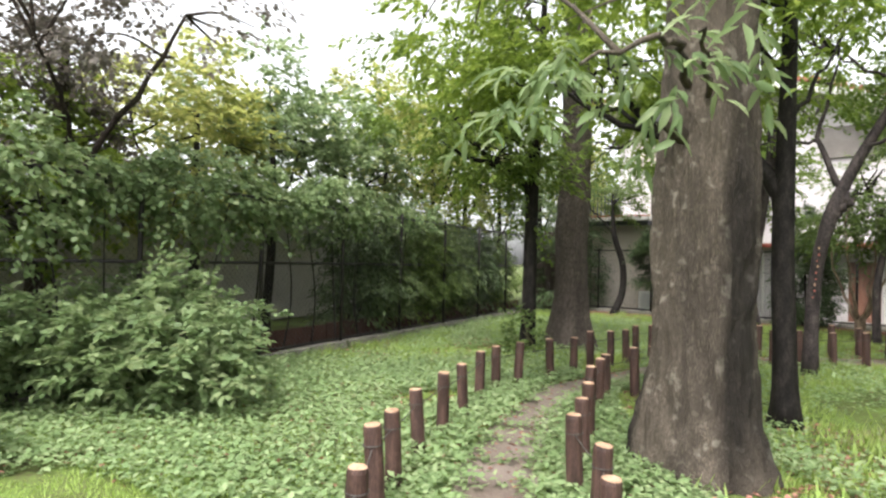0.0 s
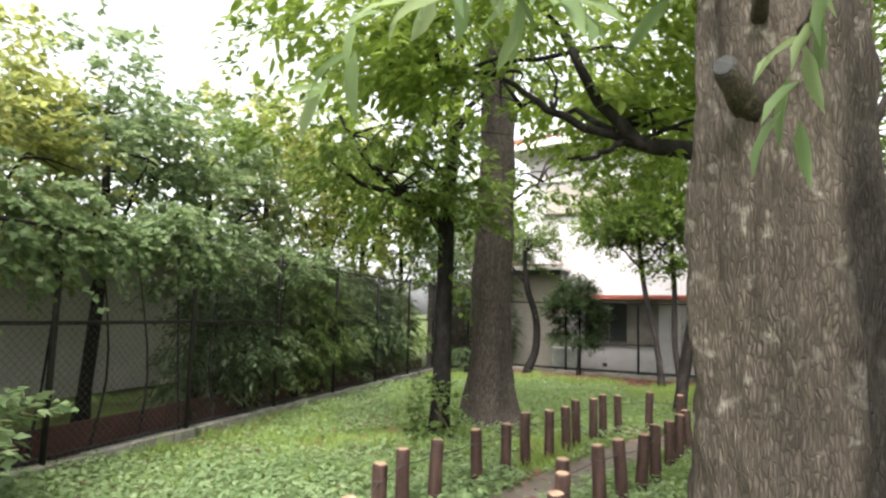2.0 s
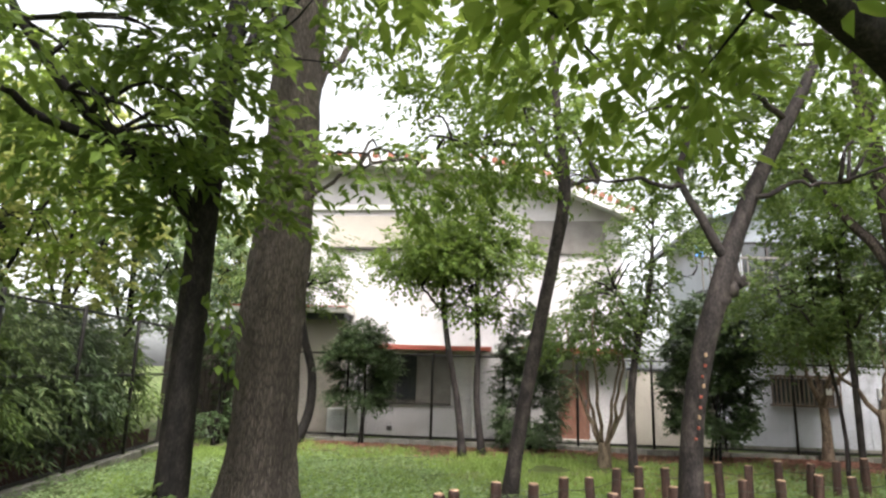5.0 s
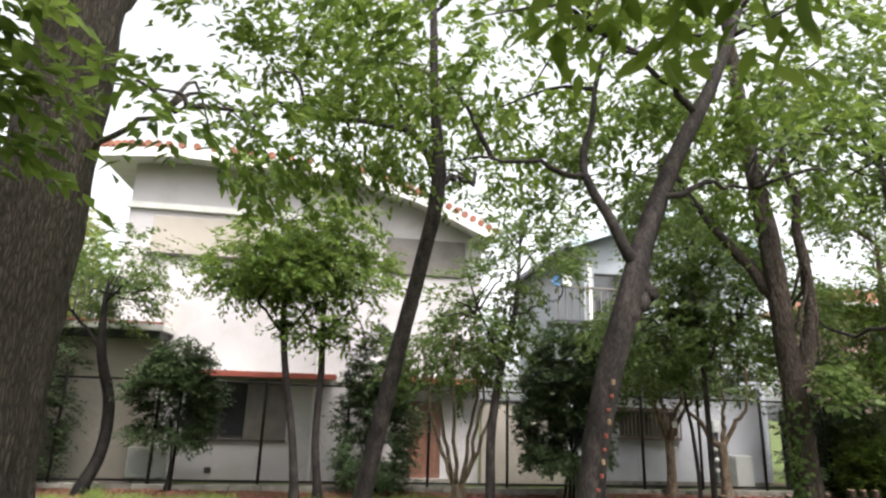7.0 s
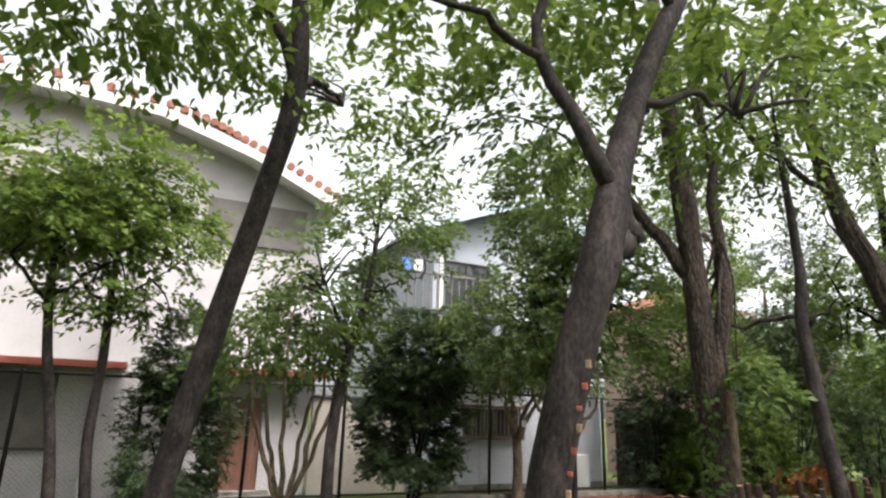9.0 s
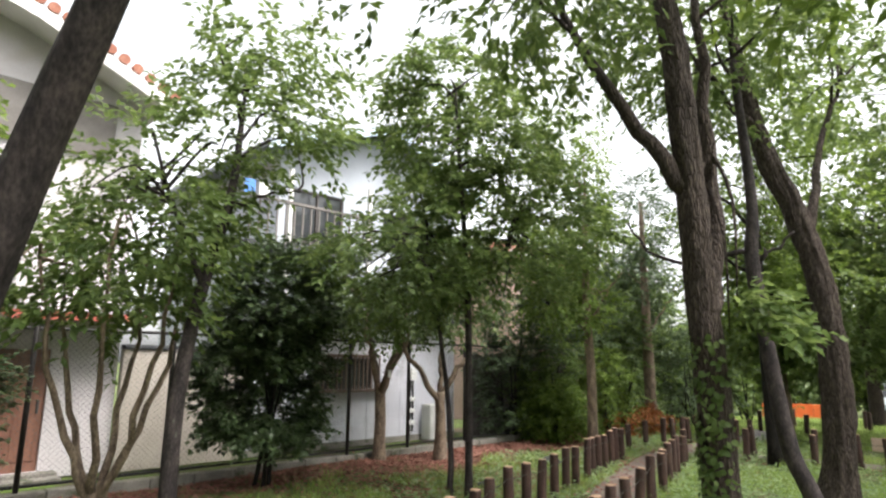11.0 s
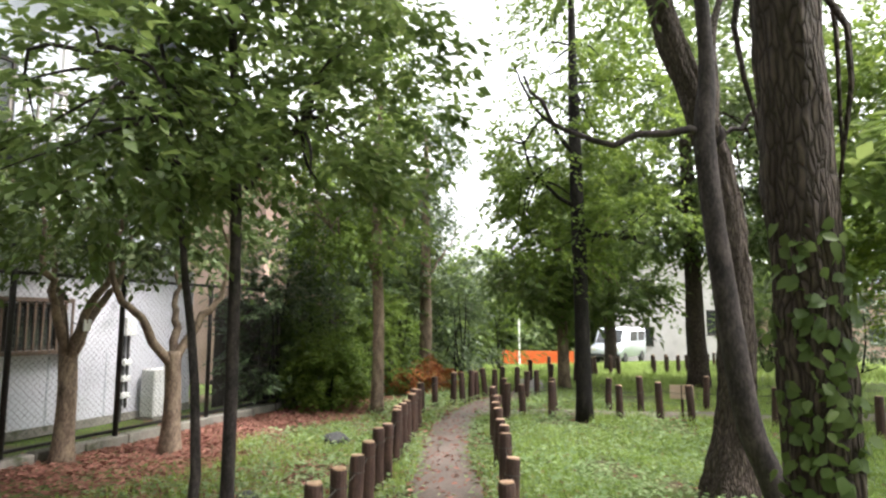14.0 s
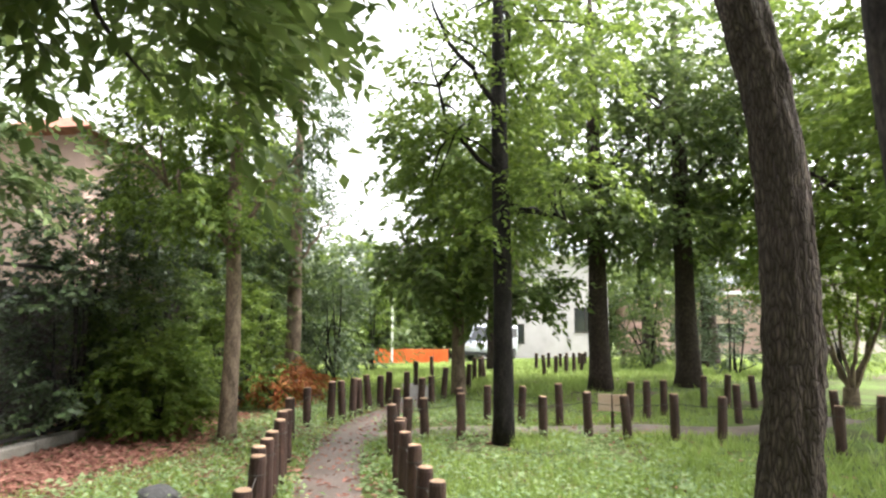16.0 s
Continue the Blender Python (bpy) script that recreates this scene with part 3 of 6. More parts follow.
RIGHT_2 = [(8.8, 10.78), (9.4, 10.65), (10.0, 10.5), (10.62, 10.35), (11.1, 10.15), (11.63, 9.98), (12.35, 9.75), (13.1, 9.5), (13.45, 9.45), (13.95, 9.29), (14.5, 9.14), (14.9, 9.03), (15.35, 8.87),
           (15.85, 8.72)]
CROSS_A = [(16.3, 8.38), (16.64, 7.98), (16.5, 7.55), (16.95, 7.3), (16.15, 6.55), (16.09, 5.87), (15.65, 5.6), (15.4, 5.05), (15.0, 4.68), (14.6, 4.3), (14.04, 3.88), (14.25, 2.69), (14.9, 2.5)]
CROSS_B = [(17.66, 7.98), (17.52, 6.58), (17.26, 6.15), (16.92, 5.71), (16.75, 4.55), (16.82, 4.13), (16.9, 3.69), (17.18, 2.47), (16.0, 3.1), (17.0, 2.1), (16.9, 1.54)]
FURTHER = [(18.54, 7.2), (19.04, 6.77), (19.92, 6.12), (19.67, 6.97), (20.6, 5.5), (21.2, 4.9)]
FAR_A = [(23.6, 1.2), (23.9, 0.6), (24.2, 0.0), (24.6, -0.6), (25.0, -1.2), (24.4, 2.2), (24.0, 2.9), (23.5, 3.3), (25.6, 3.7), (22.4, 5.6), (22.9, 3.8), (23.2, 2.6)]
FAR_B = [(27.4, -2.2), (27.8, -2.8), (28.2, -3.4), (28.6, -4.0), (29.0, -4.6), (29.4, -5.2), (27.0, -1.4), (26.4, -4.2), (25.8, -5.0), (25.2, -5.8), (24.4, -4.8), (23.6, -5.2), (26.6, -0.6)]

# the trodden path between the rows of posts
mid = spline([(0.5, -4), (0.5, 0), (0.5, 2), (0.56, 4), (0.85, 6), (1.5, 7.9), (2.4, 9.1), (3.4, 10.1), (4.5, 11.05), (6.0, 11.42), (8.0, 11.45), (10.0, 11.1), (12.2, 10.3), (13.4, 10.03), (15.0, 9.65), (16.6, 9.1),
              (18.2, 8.2), (19.3, 7.2), (20.6, 6.3), (23, 5.4)], 150)
side2 = spline([(17.2, 8.6), (17.1, 7.4), (16.7, 6.3), (16.2, 5.0), (15.6, 3.8), (15.4, 1.5)], 40)


def ribbon(line, half):
    bm = bmesh.new()
    prev = None
    for i, p in enumerate(line):
        d = line[min(i + 1, len(line) - 1)] - line[max(i - 1, 0)]
        n = np.array([-d[1], d[0]]) / np.linalg.norm(d)
        row = []
        for k in range(7):
            s = -1 + k / 3
            w = half * (1 + 0.3 * noise.noise(Vector((p[0] * 1.4, p[1] * 1.4, s * 2))))
            q = p + n * s * w
            z = ground_z(*q) + 0.05 * noise.noise(Vector((q[0] * 0.45, q[1] * 0.45, 0))) - 0.02 + 0.012 * (1 - s * s) - (0.03 if abs(s) == 1 else 0) + 0.012
            row.append(bm.verts.new((q[0], q[1], z)))
        if prev:
            for k in range(6):
                bm.faces.new((prev[k], row[k], row[k + 1], prev[k + 1]))
        prev = row
    bmesh.ops.recalc_face_normals(bm, faces=bm.faces)
    return bm


tagged(part("path", ribbon(mid, 0.36), "path_soil", smooth=True), "damp trodden bare earth footpath between posts", "path", kind="structure")
tagged(part("path", ribbon(side2, 0.35), "path_soil", smooth=True), "damp trodden earth side path across the lawn", "path", kind="structure")


# ---------------------------------------------------------------- posts with wire
def make_post(h=0.58, r=0.058):
    post = thing("wooden_post", pose(0, 0, -5), "short dark brown log post edging the footpath", "post", "posts along the path")
    bm = bmesh.new()
    add_tube(bm, [(0, 0, -0.15), (0, 0, 0.1), (0.003, 0, 0.3), (0, 0.002, h - 0.018), (0, 0, h)], [r * 1.02, r * 1.02, r, r * 0.98, r * 0.9], 14, 0.05, seed=3)
    part("log", bm, "post_wood", post, smooth=False)
    bm = bmesh.new()
    add_tube(bm, [(0, 0, h - 0.003), (0, 0, h + 0.006)], [r * 0.88, r * 0.82], 14, 0.05, seed=3)
    part("cut_top", bm, "post_top", post, "pale sawn top of the log")
    bm = bmesh.new()
    ring = [(math.cos(a) * (r + 0.003), math.sin(a) * (r + 0.003), h * 0.8) for a in np.linspace(0, 2 * math.pi, 15)]
    add_tube(bm, ring, [0.004] * 15, 5)
    part("wire_loop", bm, "wire", post)
    return post


proto = make_post()
first = True
for row in (LEFT, LEFT_2, RIGHT, RIGHT_2, CROSS_A, CROSS_B, FURTHER, FAR_A, FAR_B):
    tops = []
    for x, y in row:
        z = ground_z(x, y) - 0.04 + rng.uniform(-0.035, 0.035)
        lean = (rng.normal(0, 2.2), rng.normal(0, 2.2))
        m = pose(x, y, z, lean[0], lean[1], rng.uniform(0, 360))
        if first:
            proto.matrix_basis, first = m, False
        else:
            copy_thing(proto, m)
        tops.append(m @ Vector((0.0, 0, 0.455)))
    if row in (FAR_A, FAR_B, CROSS_B):
        continue
    bm = bmesh.new()
    for a, b in zip(tops[:-1], tops[1:]):
        if (a - b).length < 1.4:
            c = (a + b) / 2 - Vector((0, 0, 0.015))
            add_tube(bm, spline([a, c, b], 6), [0.0045] * 6, 5)
    tagged(part("post_wire", bm, "wire"), "thin dark wire strung between the path posts", "wire", "wires along the path")


# ---------------------------------------------------------------- fences
def chain_fence(name, a, b, height, rails, spacing, link_top, label, kerb=True, link_from=0.08, skip=0.09, at=()):
    a, b = Vector(a), Vector(b)
    d = b - a
    length = d.length
    f = thing(name, pose(a.x, a.y, 0, 0, 0, math.degrees(math.atan2(d.y, d.x))), label, "fence")
    n = max(1, round(length / spacing))
    for x in at or [length * k / n for k in range(n + 1)]:
        bm = bmesh.new()
        add_tube(bm, [(x, 0, -0.05), (x, 0, height), (x, 0, height + 0.02)], [0.032, 0.032, 0.02], 10)
        part("fence_post", bm, "fence_metal", f, smooth=True)
    for z in rails:
        bm = bmesh.new()
        add_tube(bm, [(0, 0.03, z), (length, 0.03, z)], [0.022, 0.022], 8)
        part("rail", bm, "fence_metal", f, smooth=True)
    bm = bmesh.new()
    h = link_top - link_from
    x = -h
    while x < length:
        for sgn in (1, -1):
            p0, p1 = (x, link_from), (x + h, link_top)
            if p0[0] < 0:
                p0 = (0, link_from - x)
            if p1[0] > length:
                p1 = (length, link_from + length - x)
            if sgn < 0:
                p0, p1 = (length - p0[0], p0[1]), (length - p1[0], p1[1])
            add_tube(bm, [(p0[0], 0.012 * sgn * 0.3, p0[1]), (p1[0], 0.012 * sgn * 0.3, p1[1])], [0.0019, 0.0019], 3)
        x += skip
    part("chain_link", bm, "link", f, "fine diamond wire netting")
    if kerb:
        k = thing("fence_kerb", f.matrix_basis.copy(), "low weathered concrete kerb under the fence", "kerb", kind="structure")
        m = int(length / 0.6)
        shared = None
        for i in range(m):
            if shared is None:
                ob = part("kerb_block", box((0.004, -0.09, -0.1), (length / m - 0.004, 0.09, 0.1), 0.012), "concrete", k)
                shared = ob.data
            else:
                ob = new("kerb_block", shared)
                ob.parent = k
                ob.location = (i * length / m, rng.normal(0, 0.004), rng.normal(0, 0.004))
    return f


chain_fence("chain_link_fence", (-6.0, 2.2), (2.3, 20.5), 2.5, (0.14, 1.47, 2.44), 2.0, 2.42, "tall black chain link fence overgrown with climbers")
chain_fence("chain_link_fence", (4.5, 21.5), (20.4, 10.57), 2.1, (0.16, 2.06), 1.7, 2.04, "black chain link fence in front of the houses", skip=0.075,
            at=(0.31, 2.08, 4.13, 5.83, 7.53, 9.23, 10.8, 12.34, 13.73, 15.3, 17.0, 18.7))

# dark boards along the foot of the overgrown fence
d = Vector((8.3, 18.3)).normalized()
bw = thing("plank_edging", pose(-6.15, 2.27, 0, 0, 0, math.degrees(math.atan2(d.y, d.x))), "dark red-brown boards along the fence foot", "boards")
for i in range(10):
    part("plank", box((i * 2 + 0.01, 0.12, -0.02), (i * 2 + 1.99, 0.15, 0.36 + 0.02 * (i % 3)), 0.005), "board_red", bw)

# old upright boards in the far corner
bf = thing("board_fence", pose(2.2, 21.2, 0, 0, 0, 30), "weathered grey upright board fence in the corner", "fence")
for i in range(26):
    part("board", box((i * 0.14, -0.01 + 0.004 * (i % 2), 0), (i * 0.14 + 0.132, 0.015 + 0.004 * (i % 2), 2.7 + 0.08 * math.sin(i * 2.3)), 0.004), "board_grey", bf)
for z in (0.5, 1.5, 2.4):
    part("batten", box((0, 0.022, z), (26 * 0.14, 0.06, z + 0.07)), "board_grey", bf)


# ---------------------------------------------------------------- houses
def wall_bm(x0, x1, z0, z1, y, thick, holes):
    """A wall in the plane y .. y + thick with openings (x0, x1, z0, z1) through it."""
    xs = sorted({x0, x1, *[h[0] for h in holes], *[h[1] for h in holes]})
    zs = sorted({z0, z1, *[h[2] for h in holes], *[h[3] for h in holes]})
    bm = bmesh.new()
    grid = {}

    def vert(i, j, back):
        key = (i, j, back)
        if key not in grid:
            grid[key] = bm.verts.new((xs[i], y + thick * back, zs[j]))
        return grid[key]

    def solid(i, j):
        if not (0 <= i < len(xs) - 1 and 0 <= j < len(zs) - 1):
            return False
        cx, cz = (xs[i] + xs[i + 1]) / 2, (zs[j] + zs[j + 1]) / 2
        return not any(h[0] < cx < h[1] and h[2] < cz < h[3] for h in holes)
    for i in range(len(xs) - 1):
        for j in range(len(zs) - 1):
            if not solid(i, j):
                continue
            for bk in (0, 1):
                bm.faces.new([vert(i, j, bk), vert(i + 1, j, bk), vert(i + 1, j + 1, bk), vert(i, j + 1, bk)])
            for di, dj, c in ((-1, 0, ((i, j), (i, j + 1))), (1, 0, ((i + 1, j), (i + 1, j + 1))), (0, -1, ((i, j), (i + 1, j))), (0, 1, ((i, j + 1), (i + 1, j + 1)))):
                if not solid(i + di, j + dj):
                    bm.faces.new([vert(*c[0], 0), vert(*c[1], 0), vert(*c[1], 1), vert(*c[0], 1)])
    bmesh.ops.recalc_face_normals(bm, faces=bm.faces)
    return bm


def window(house, x0, x1, z0, z1, y, panes=2, frame_mat="frame_dark", curtain=True, depth=0.1):
    w = part("window", wall_bm(x0, x1, z0, z1, y + 0.03, depth, [(x0 + 0.05 + (x1 - x0 - 0.05) / panes * k, x0 + (x1 - x0 - 0.05) / panes * (k + 1), z0 + 0.05, z1 - 0.05) for k in range(panes)]), frame_mat, house)
    for k in range(panes):
        a, b = x0 + 0.05 + (x1 - x0 - 0.05) / panes * k, x0 + (x1 - x0 - 0.05) / panes * (k + 1)
        part("pane", box((a - 0.005, y + 0.07, z0 + 0.045), (b + 0.005, y + 0.076, z1 - 0.045)), "glass", w)
    part("sill", box((x0 - 0.05, y - 0.06, z0 - 0.05), (x1 + 0.05, y + 0.02, z0 - 0.004), 0.006), frame_mat, w)
    return w


def prism(profile, y0, y1, thick):
    """A sheet with the profile (x, z) as its upper side, from y0 to y1."""
    bm = bmesh.new()
    rows = []
    for x, z in profile:
        rows.append([bm.verts.new((x, yy, z - dz)) for yy, dz in ((y0, 0), (y1, 0), (y1, thick), (y0, thick))])
    for a, b in zip(rows[:-1], rows[1:]):
        for k in range(4):
            bm.faces.new((a[k], a[(k + 1) % 4], b[(k + 1) % 4], b[k]))
    bm.faces.new(rows[0])
    bm.faces.new(rows[-1][::-1])
    bmesh.ops.recalc_face_normals(bm, faces=bm.faces)
    return bm


FENCE_TURN = -34.5


def facade_pose():
    return pose(4.5, 21.5, 0, 0, 0, FENCE_TURN)


# white house: local x along the fence, y away from it
h1 = thing("house", facade_pose(), "white rendered two-storey house with red tiled roof", "house")
part("wall", wall_bm(0.4, 8.95, 0, 5.9, 1.5, 0.2, [(2.25, 4.43, 0.88, 2.12), (7.25, 8.03, 0.1, 1.82), (6.6, 8.45, 4.92, 5.72)]), "wall_white", h1)
part("side_wall", box((8.75, 1.7, 0), (8.95, 9, 5.9)), "wall_white", h1)
part("side_wall", box((0.4, 1.7, 0), (0.6, 9, 5.9)), "wall_white", h1)
part("back_wall", box((0.6, 8.8, 0), (8.75, 9, 5.9)), "wall_white", h1)
gb = bmesh.new()
prof = [(-0.3, 7.25), (1.5, 7.4), (5.4, 7.25), (7.2, 6.75), (9.15, 5.9)]
low = [gb.verts.new((x, 1.503, 5.9)) for x in (0.4, 8.95)]
up = [gb.verts.new((x, 1.503, z)) for x, z in ((8.95, 5.92), (7.2, 6.63), (5.4, 7.12), (1.5, 7.27), (0.4, 7.18))]
face = gb.faces.new(low + up)
ext = bmesh.ops.extrude_face_region(gb, geom=[face])
for v in ext["geom"]:
    if isinstance(v, bmesh.types.BMVert):
        v.co.y += 0.19
bmesh.ops.recalc_face_normals(gb, faces=gb.faces)
part("gable", gb, "wall_white", h1)
roof = part("roof", prism(prof, 0.75, 9.5, 0.12), "fascia", h1)
line = spline(prof, 40)
tile = None
for i in range(40):
    for yy in (0.72, 1.05, 1.38):
        a = line[i]
        if tile is None:
            bm = bmesh.new()
            add_tube(bm, [(0, -0.03, 0), (0, 0.16, 0.004), (0, 0.36, -0.004)], [0.085, 0.08, 0.07], 8)
            tile = part("tile", bm, "tile_red", roof).data
            ob = roof.children[0]
        else:
            ob = new("tile", tile)
            ob.parent = roof
        ob.location = (a[0], yy, a[1] + 0.03)
        ob.rotation_euler = (0, 0.2, 0)
part("roof_field", prism([(x, z + 0.05) for x, z in prof], 1.7, 9.55, 0.045), "tile_red", h1, "red clay tiles")
part("fascia_board", prism([(x, z - 0.06) for x, z in prof], 0.7, 0.745, 0.2), "fascia", h1)
window(h1, 2.25, 4.43, 0.88, 2.12, 1.5, 3)
part("shutter", box((3.55, 1.44, 0.86), (4.47, 1.495, 2.16), 0.01), "shutter", h1, "closed grey-brown shutter")
part("curtain", wall_bm(2.3, 3.55, 0.9, 2.1, 1.62, 0.02, []), "curtain", h1)
window(h1, 6.6, 8.45, 4.92, 5.72, 1.5, 2)
part("shutter", box((6.52, 1.42, 4.86), (8.52, 1.49, 5.78), 0.01), "shutter", h1, "grey closed storm shutter")
part("shutter", box((1.0, 1.43, 5.0), (3.4, 1.495, 5.9), 0.01), "wall_beige", h1, "closed pale storm shutter")
part("sill", box((0.95, 1.38, 4.93), (3.45, 1.495, 4.99), 0.005), "frame_dark", h1)
part("band", box((0.35, 1.38, 6.05), (5.2, 1.49, 6.2), 0.01), "fascia", h1)
aw = part("awning", prism([(2.3, 2.34), (5.5, 2.34)], 0.95, 1.5, 0.06), "fascia", h1)
part("edge", box((2.28, 0.93, 2.22), (5.52, 0.965, 2.34), 0.005), "red_metal", aw, "red painted metal edge")
aw = part("awning", prism([(6.2, 2.34), (9.1, 2.34)], 0.8, 1.5, 0.06), "fascia", h1)
part("edge", box((6.18, 0.78, 2.22), (9.12, 0.815, 2.34), 0.005), "red_metal", aw, "red painted metal edge")
part("strip", box((5.52, 1.46, 2.2), (6.2, 1.495, 2.3)), "fascia", h1)
dr = part("door", wall_bm(7.25, 8.03, 0.1, 1.82, 1.56, 0.06, []), "door_brown", h1, "brown wooden front door")
part("handle", box((7.93, 1.5, 0.9), (7.96, 1.56, 1.1), 0.006), "link", dr)
for i in range(4):
    part("panel", box((7.31 + 0.18 * i, 1.545, 0.25), (7.45 + 0.18 * i, 1.558, 1.72), 0.004), "door_brown", dr)
for i, (y0, z1) in enumerate(((1.05, 0.05), (1.28, 0.1))):
    part("step", box((7.05, y0, -0.02), (8.25, 1.498, z1), 0.01), "concrete", h1)
part("vent", box((2.81, 1.46, 0.15), (2.95, 1.497, 0.27), 0.01), "frame_dark", h1)
bm = bmesh.new()
add_tube(bm, [(5.05, 1.44, 0), (5.05, 1.44, 2.4), (5.05, 1.44, 5.8)], [0.035] * 3, 8)
part("downpipe", bm, "fascia", h1)

# low annex with a flat roof and a balcony
an = thing("annex", facade_pose() @ pose(0.5, 0, -0.35), "low beige annex with flat roof and balcony", "house")
part("wall", wall_bm(-1.2, 1.15, 0, 3.3, 1.15, 0.18, []), "wall_beige", an)
part("side_wall", box((-1.2, 1.33, 0), (-1.02, 6, 3.3)), "wall_beige", an)
part("roof", box((-1.8, 0.55, 3.45), (1.3, 6, 3.57), 0.01), "fascia", an)
# underside coloured dark to imitate the shade beneath the eave
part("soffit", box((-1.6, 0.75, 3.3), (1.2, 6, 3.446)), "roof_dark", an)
part("roof_edge", box((-1.82, 0.52, 3.58), (1.32, 0.58, 3.62)), "red_metal", an)
part("rail", box((-1.7, 0.7, 4.55), (0.3, 0.75, 4.6)), "roof_dark", an)
for i in range(15):
    part("baluster", box((-1.68 + i * 0.135, 0.71, 3.6), (-1.65 + i * 0.135, 0.74, 4.55)), "roof_dark", an)

ac = thing("air_conditioner", facade_pose() @ pose(1.35, 0.95, -0.25), "white outdoor air conditioning unit beside the window", "appliance")
part("casing", box((0, 0, 0.35), (0.8, 0.3, 0.95), 0.02), "plastic_white", ac)
bm = bmesh.new()
for k in range(5):
    add_tube(bm, [(0.3 + math.cos(a) * (0.05 + 0.045 * k), -0.006, 0.65 + math.sin(a) * (0.05 + 0.045 * k)) for a in np.linspace(0, 2 * math.pi, 19)], [0.005] * 19, 4)
part("fan_grille", bm, "roof_grey", ac)
for x in (0.1, 0.62):
    part("stand", box((x, 0.02, -0.02), (x + 0.08, 0.28, 0.35)), "concrete", ac)

# low wall between the houses
lw = thing("garden_wall", facade_pose(), "beige rendered garden wall between the houses", "wall")
part("wall", box((8.96, 1.3, 0), (11.05, 1.45, 1.85), 0.01), "wall_beige", lw)
part("coping", box((8.96, 1.26, 1.852), (11.05, 1.49, 1.92), 0.01), "roof_dark", lw)

# grey house with a lean-to
h2 = thing("house", facade_pose() @ pose(1.45, 0, 0), "grey-blue gabled house behind a lean-to", "house")
part("wall", wall_bm(10.7, 16.0, 0, 6.3, 2.6, 0.2, [(11.0, 12.4, 4.3, 5.5), (13.6, 14.9, 4.5, 5.4)]), "wall_blue", h2)
part("side_wall", box((15.8, 2.8, 0), (16.0, 9, 6.3)), "wall_blue", h2)
part("side_wall", box((10.7, 2.8, 0), (10.9, 9, 6.3)), "wall_blue", h2)
gb = bmesh.new()
face = gb.faces.new([gb.verts.new((x, 2.603, z)) for x, z in ((10.7, 6.3), (16.0, 6.3), (16.0, 6.35), (13.4, 7.3), (10.7, 6.35))])
ext = bmesh.ops.extrude_face_region(gb, geom=[face])
for v in ext["geom"]:
    if isinstance(v, bmesh.types.BMVert):
        v.co.y += 0.19
bmesh.ops.recalc_face_normals(gb, faces=gb.faces)
part("gable", gb, "wall_blue", h2)
part("roof", prism([(10.1, 6.25), (13.4, 7.5), (16.7, 6.25)], 2.0, 9.4, 0.13), "roof_grey", h2)
part("fascia_board", prism([(10.08, 6.22), (13.4, 7.46), (16.72, 6.22)], 1.95, 1.995, 0.2), "fascia_blue", h2, "pale blue fascia")
window(h2, 11.0, 12.4, 4.3, 5.5, 2.6, 2)
window(h2, 13.6, 14.9, 4.5, 5.4, 2.6, 2)
part("balcony_floor", box((9.6, 1.7, 3.9), (12.6, 2.598, 4.0)), "roof_dark", h2)
for i in range(16):
    part("baluster", box((9.62 + i * 0.195, 1.72, 4.0), (9.65 + i * 0.195, 1.75, 4.85)), "shutter", h2)
part("rail", box((9.6, 1.7, 4.85), (12.6, 1.77, 4.9)), "shutter", h2)
for x in (10.47, 12.5):
    part("balcony_post", box((x, 1.72, 0), (x + 0.08, 1.8, 5.6)), "fascia", h2)

sh = thing("lean_to", facade_pose(), "grey panelled lean-to shed with barred window", "shed")
part("wall", wall_bm(11.1, 16.4, 0, 2.4, 1.4, 0.12, [(12.5, 13.95, 1.14, 1.76)]), "wall_grey", sh)
part("side_wall", box((16.28, 1.52, 0), (16.4, 2.59, 2.4)), "wall_grey", sh)
for x in (12.0, 12.9, 13.8, 14.7):
    part("joint_strip", box((x, 1.39, 0.02), (x + 0.02, 1.398, 1.05)), "wall_blue", sh)
part("base_strip", box((11.1, 1.37, 0.0), (16.4, 1.398, 0.12)), "concrete", sh)
window(sh, 12.5, 13.95, 1.14, 1.76, 1.4, 2)
g = part("window_grille", box((12.4, 1.28, 1.78), (14.05, 1.39, 1.84), 0.005), "slat_brown", sh, "brown slatted window guard")
part("bottom_rail", box((12.4, 1.28, 1.08), (14.05, 1.39, 1.14), 0.005), "slat_brown", g)
for i in range(16):
    part("bar", box((12.42 + i * 0.107, 1.29, 1.14), (12.45 + i * 0.107, 1.31, 1.78)), "slat_brown", g)
part("roof", prism([(11.1, 2.7), (16.6, 2.7)], 1.05, 2.6, 0.08), "roof_dark", sh)
part("gutter", box((11.1, 0.98, 2.58), (16.6, 1.06, 2.68), 0.02), "roof_dark", sh)
for i in range(46):
    part("roof_ridge", box((11.15 + i * 0.118, 1.06, 2.705), (11.18 + i * 0.118, 2.59, 2.73)), "roof_grey", sh)
mb = thing("meter_box", facade_pose() @ pose(14.92, 1.26, -0.2), "white meter box and pipes on the shed wall", "meter")
part("case", box((0, 0, 1.5), (0.18, 0.13, 1.78), 0.01), "plastic_white", mb)
for x, z0, z1 in ((0.03, 0.2, 1.5), (0.12, 0.4, 1.5)):
    bm = bmesh.new()
    add_tube(bm, [(x, 0.08, z0), (x, 0.08, z1)], [0.02, 0.02], 8)
    part("pipe", bm, "link", mb)
for z in (0.55, 0.8, 1.05):
    part("valve", box((0.0, 0.02, z), (0.16, 0.11, z + 0.09), 0.015), "plastic_white", mb)
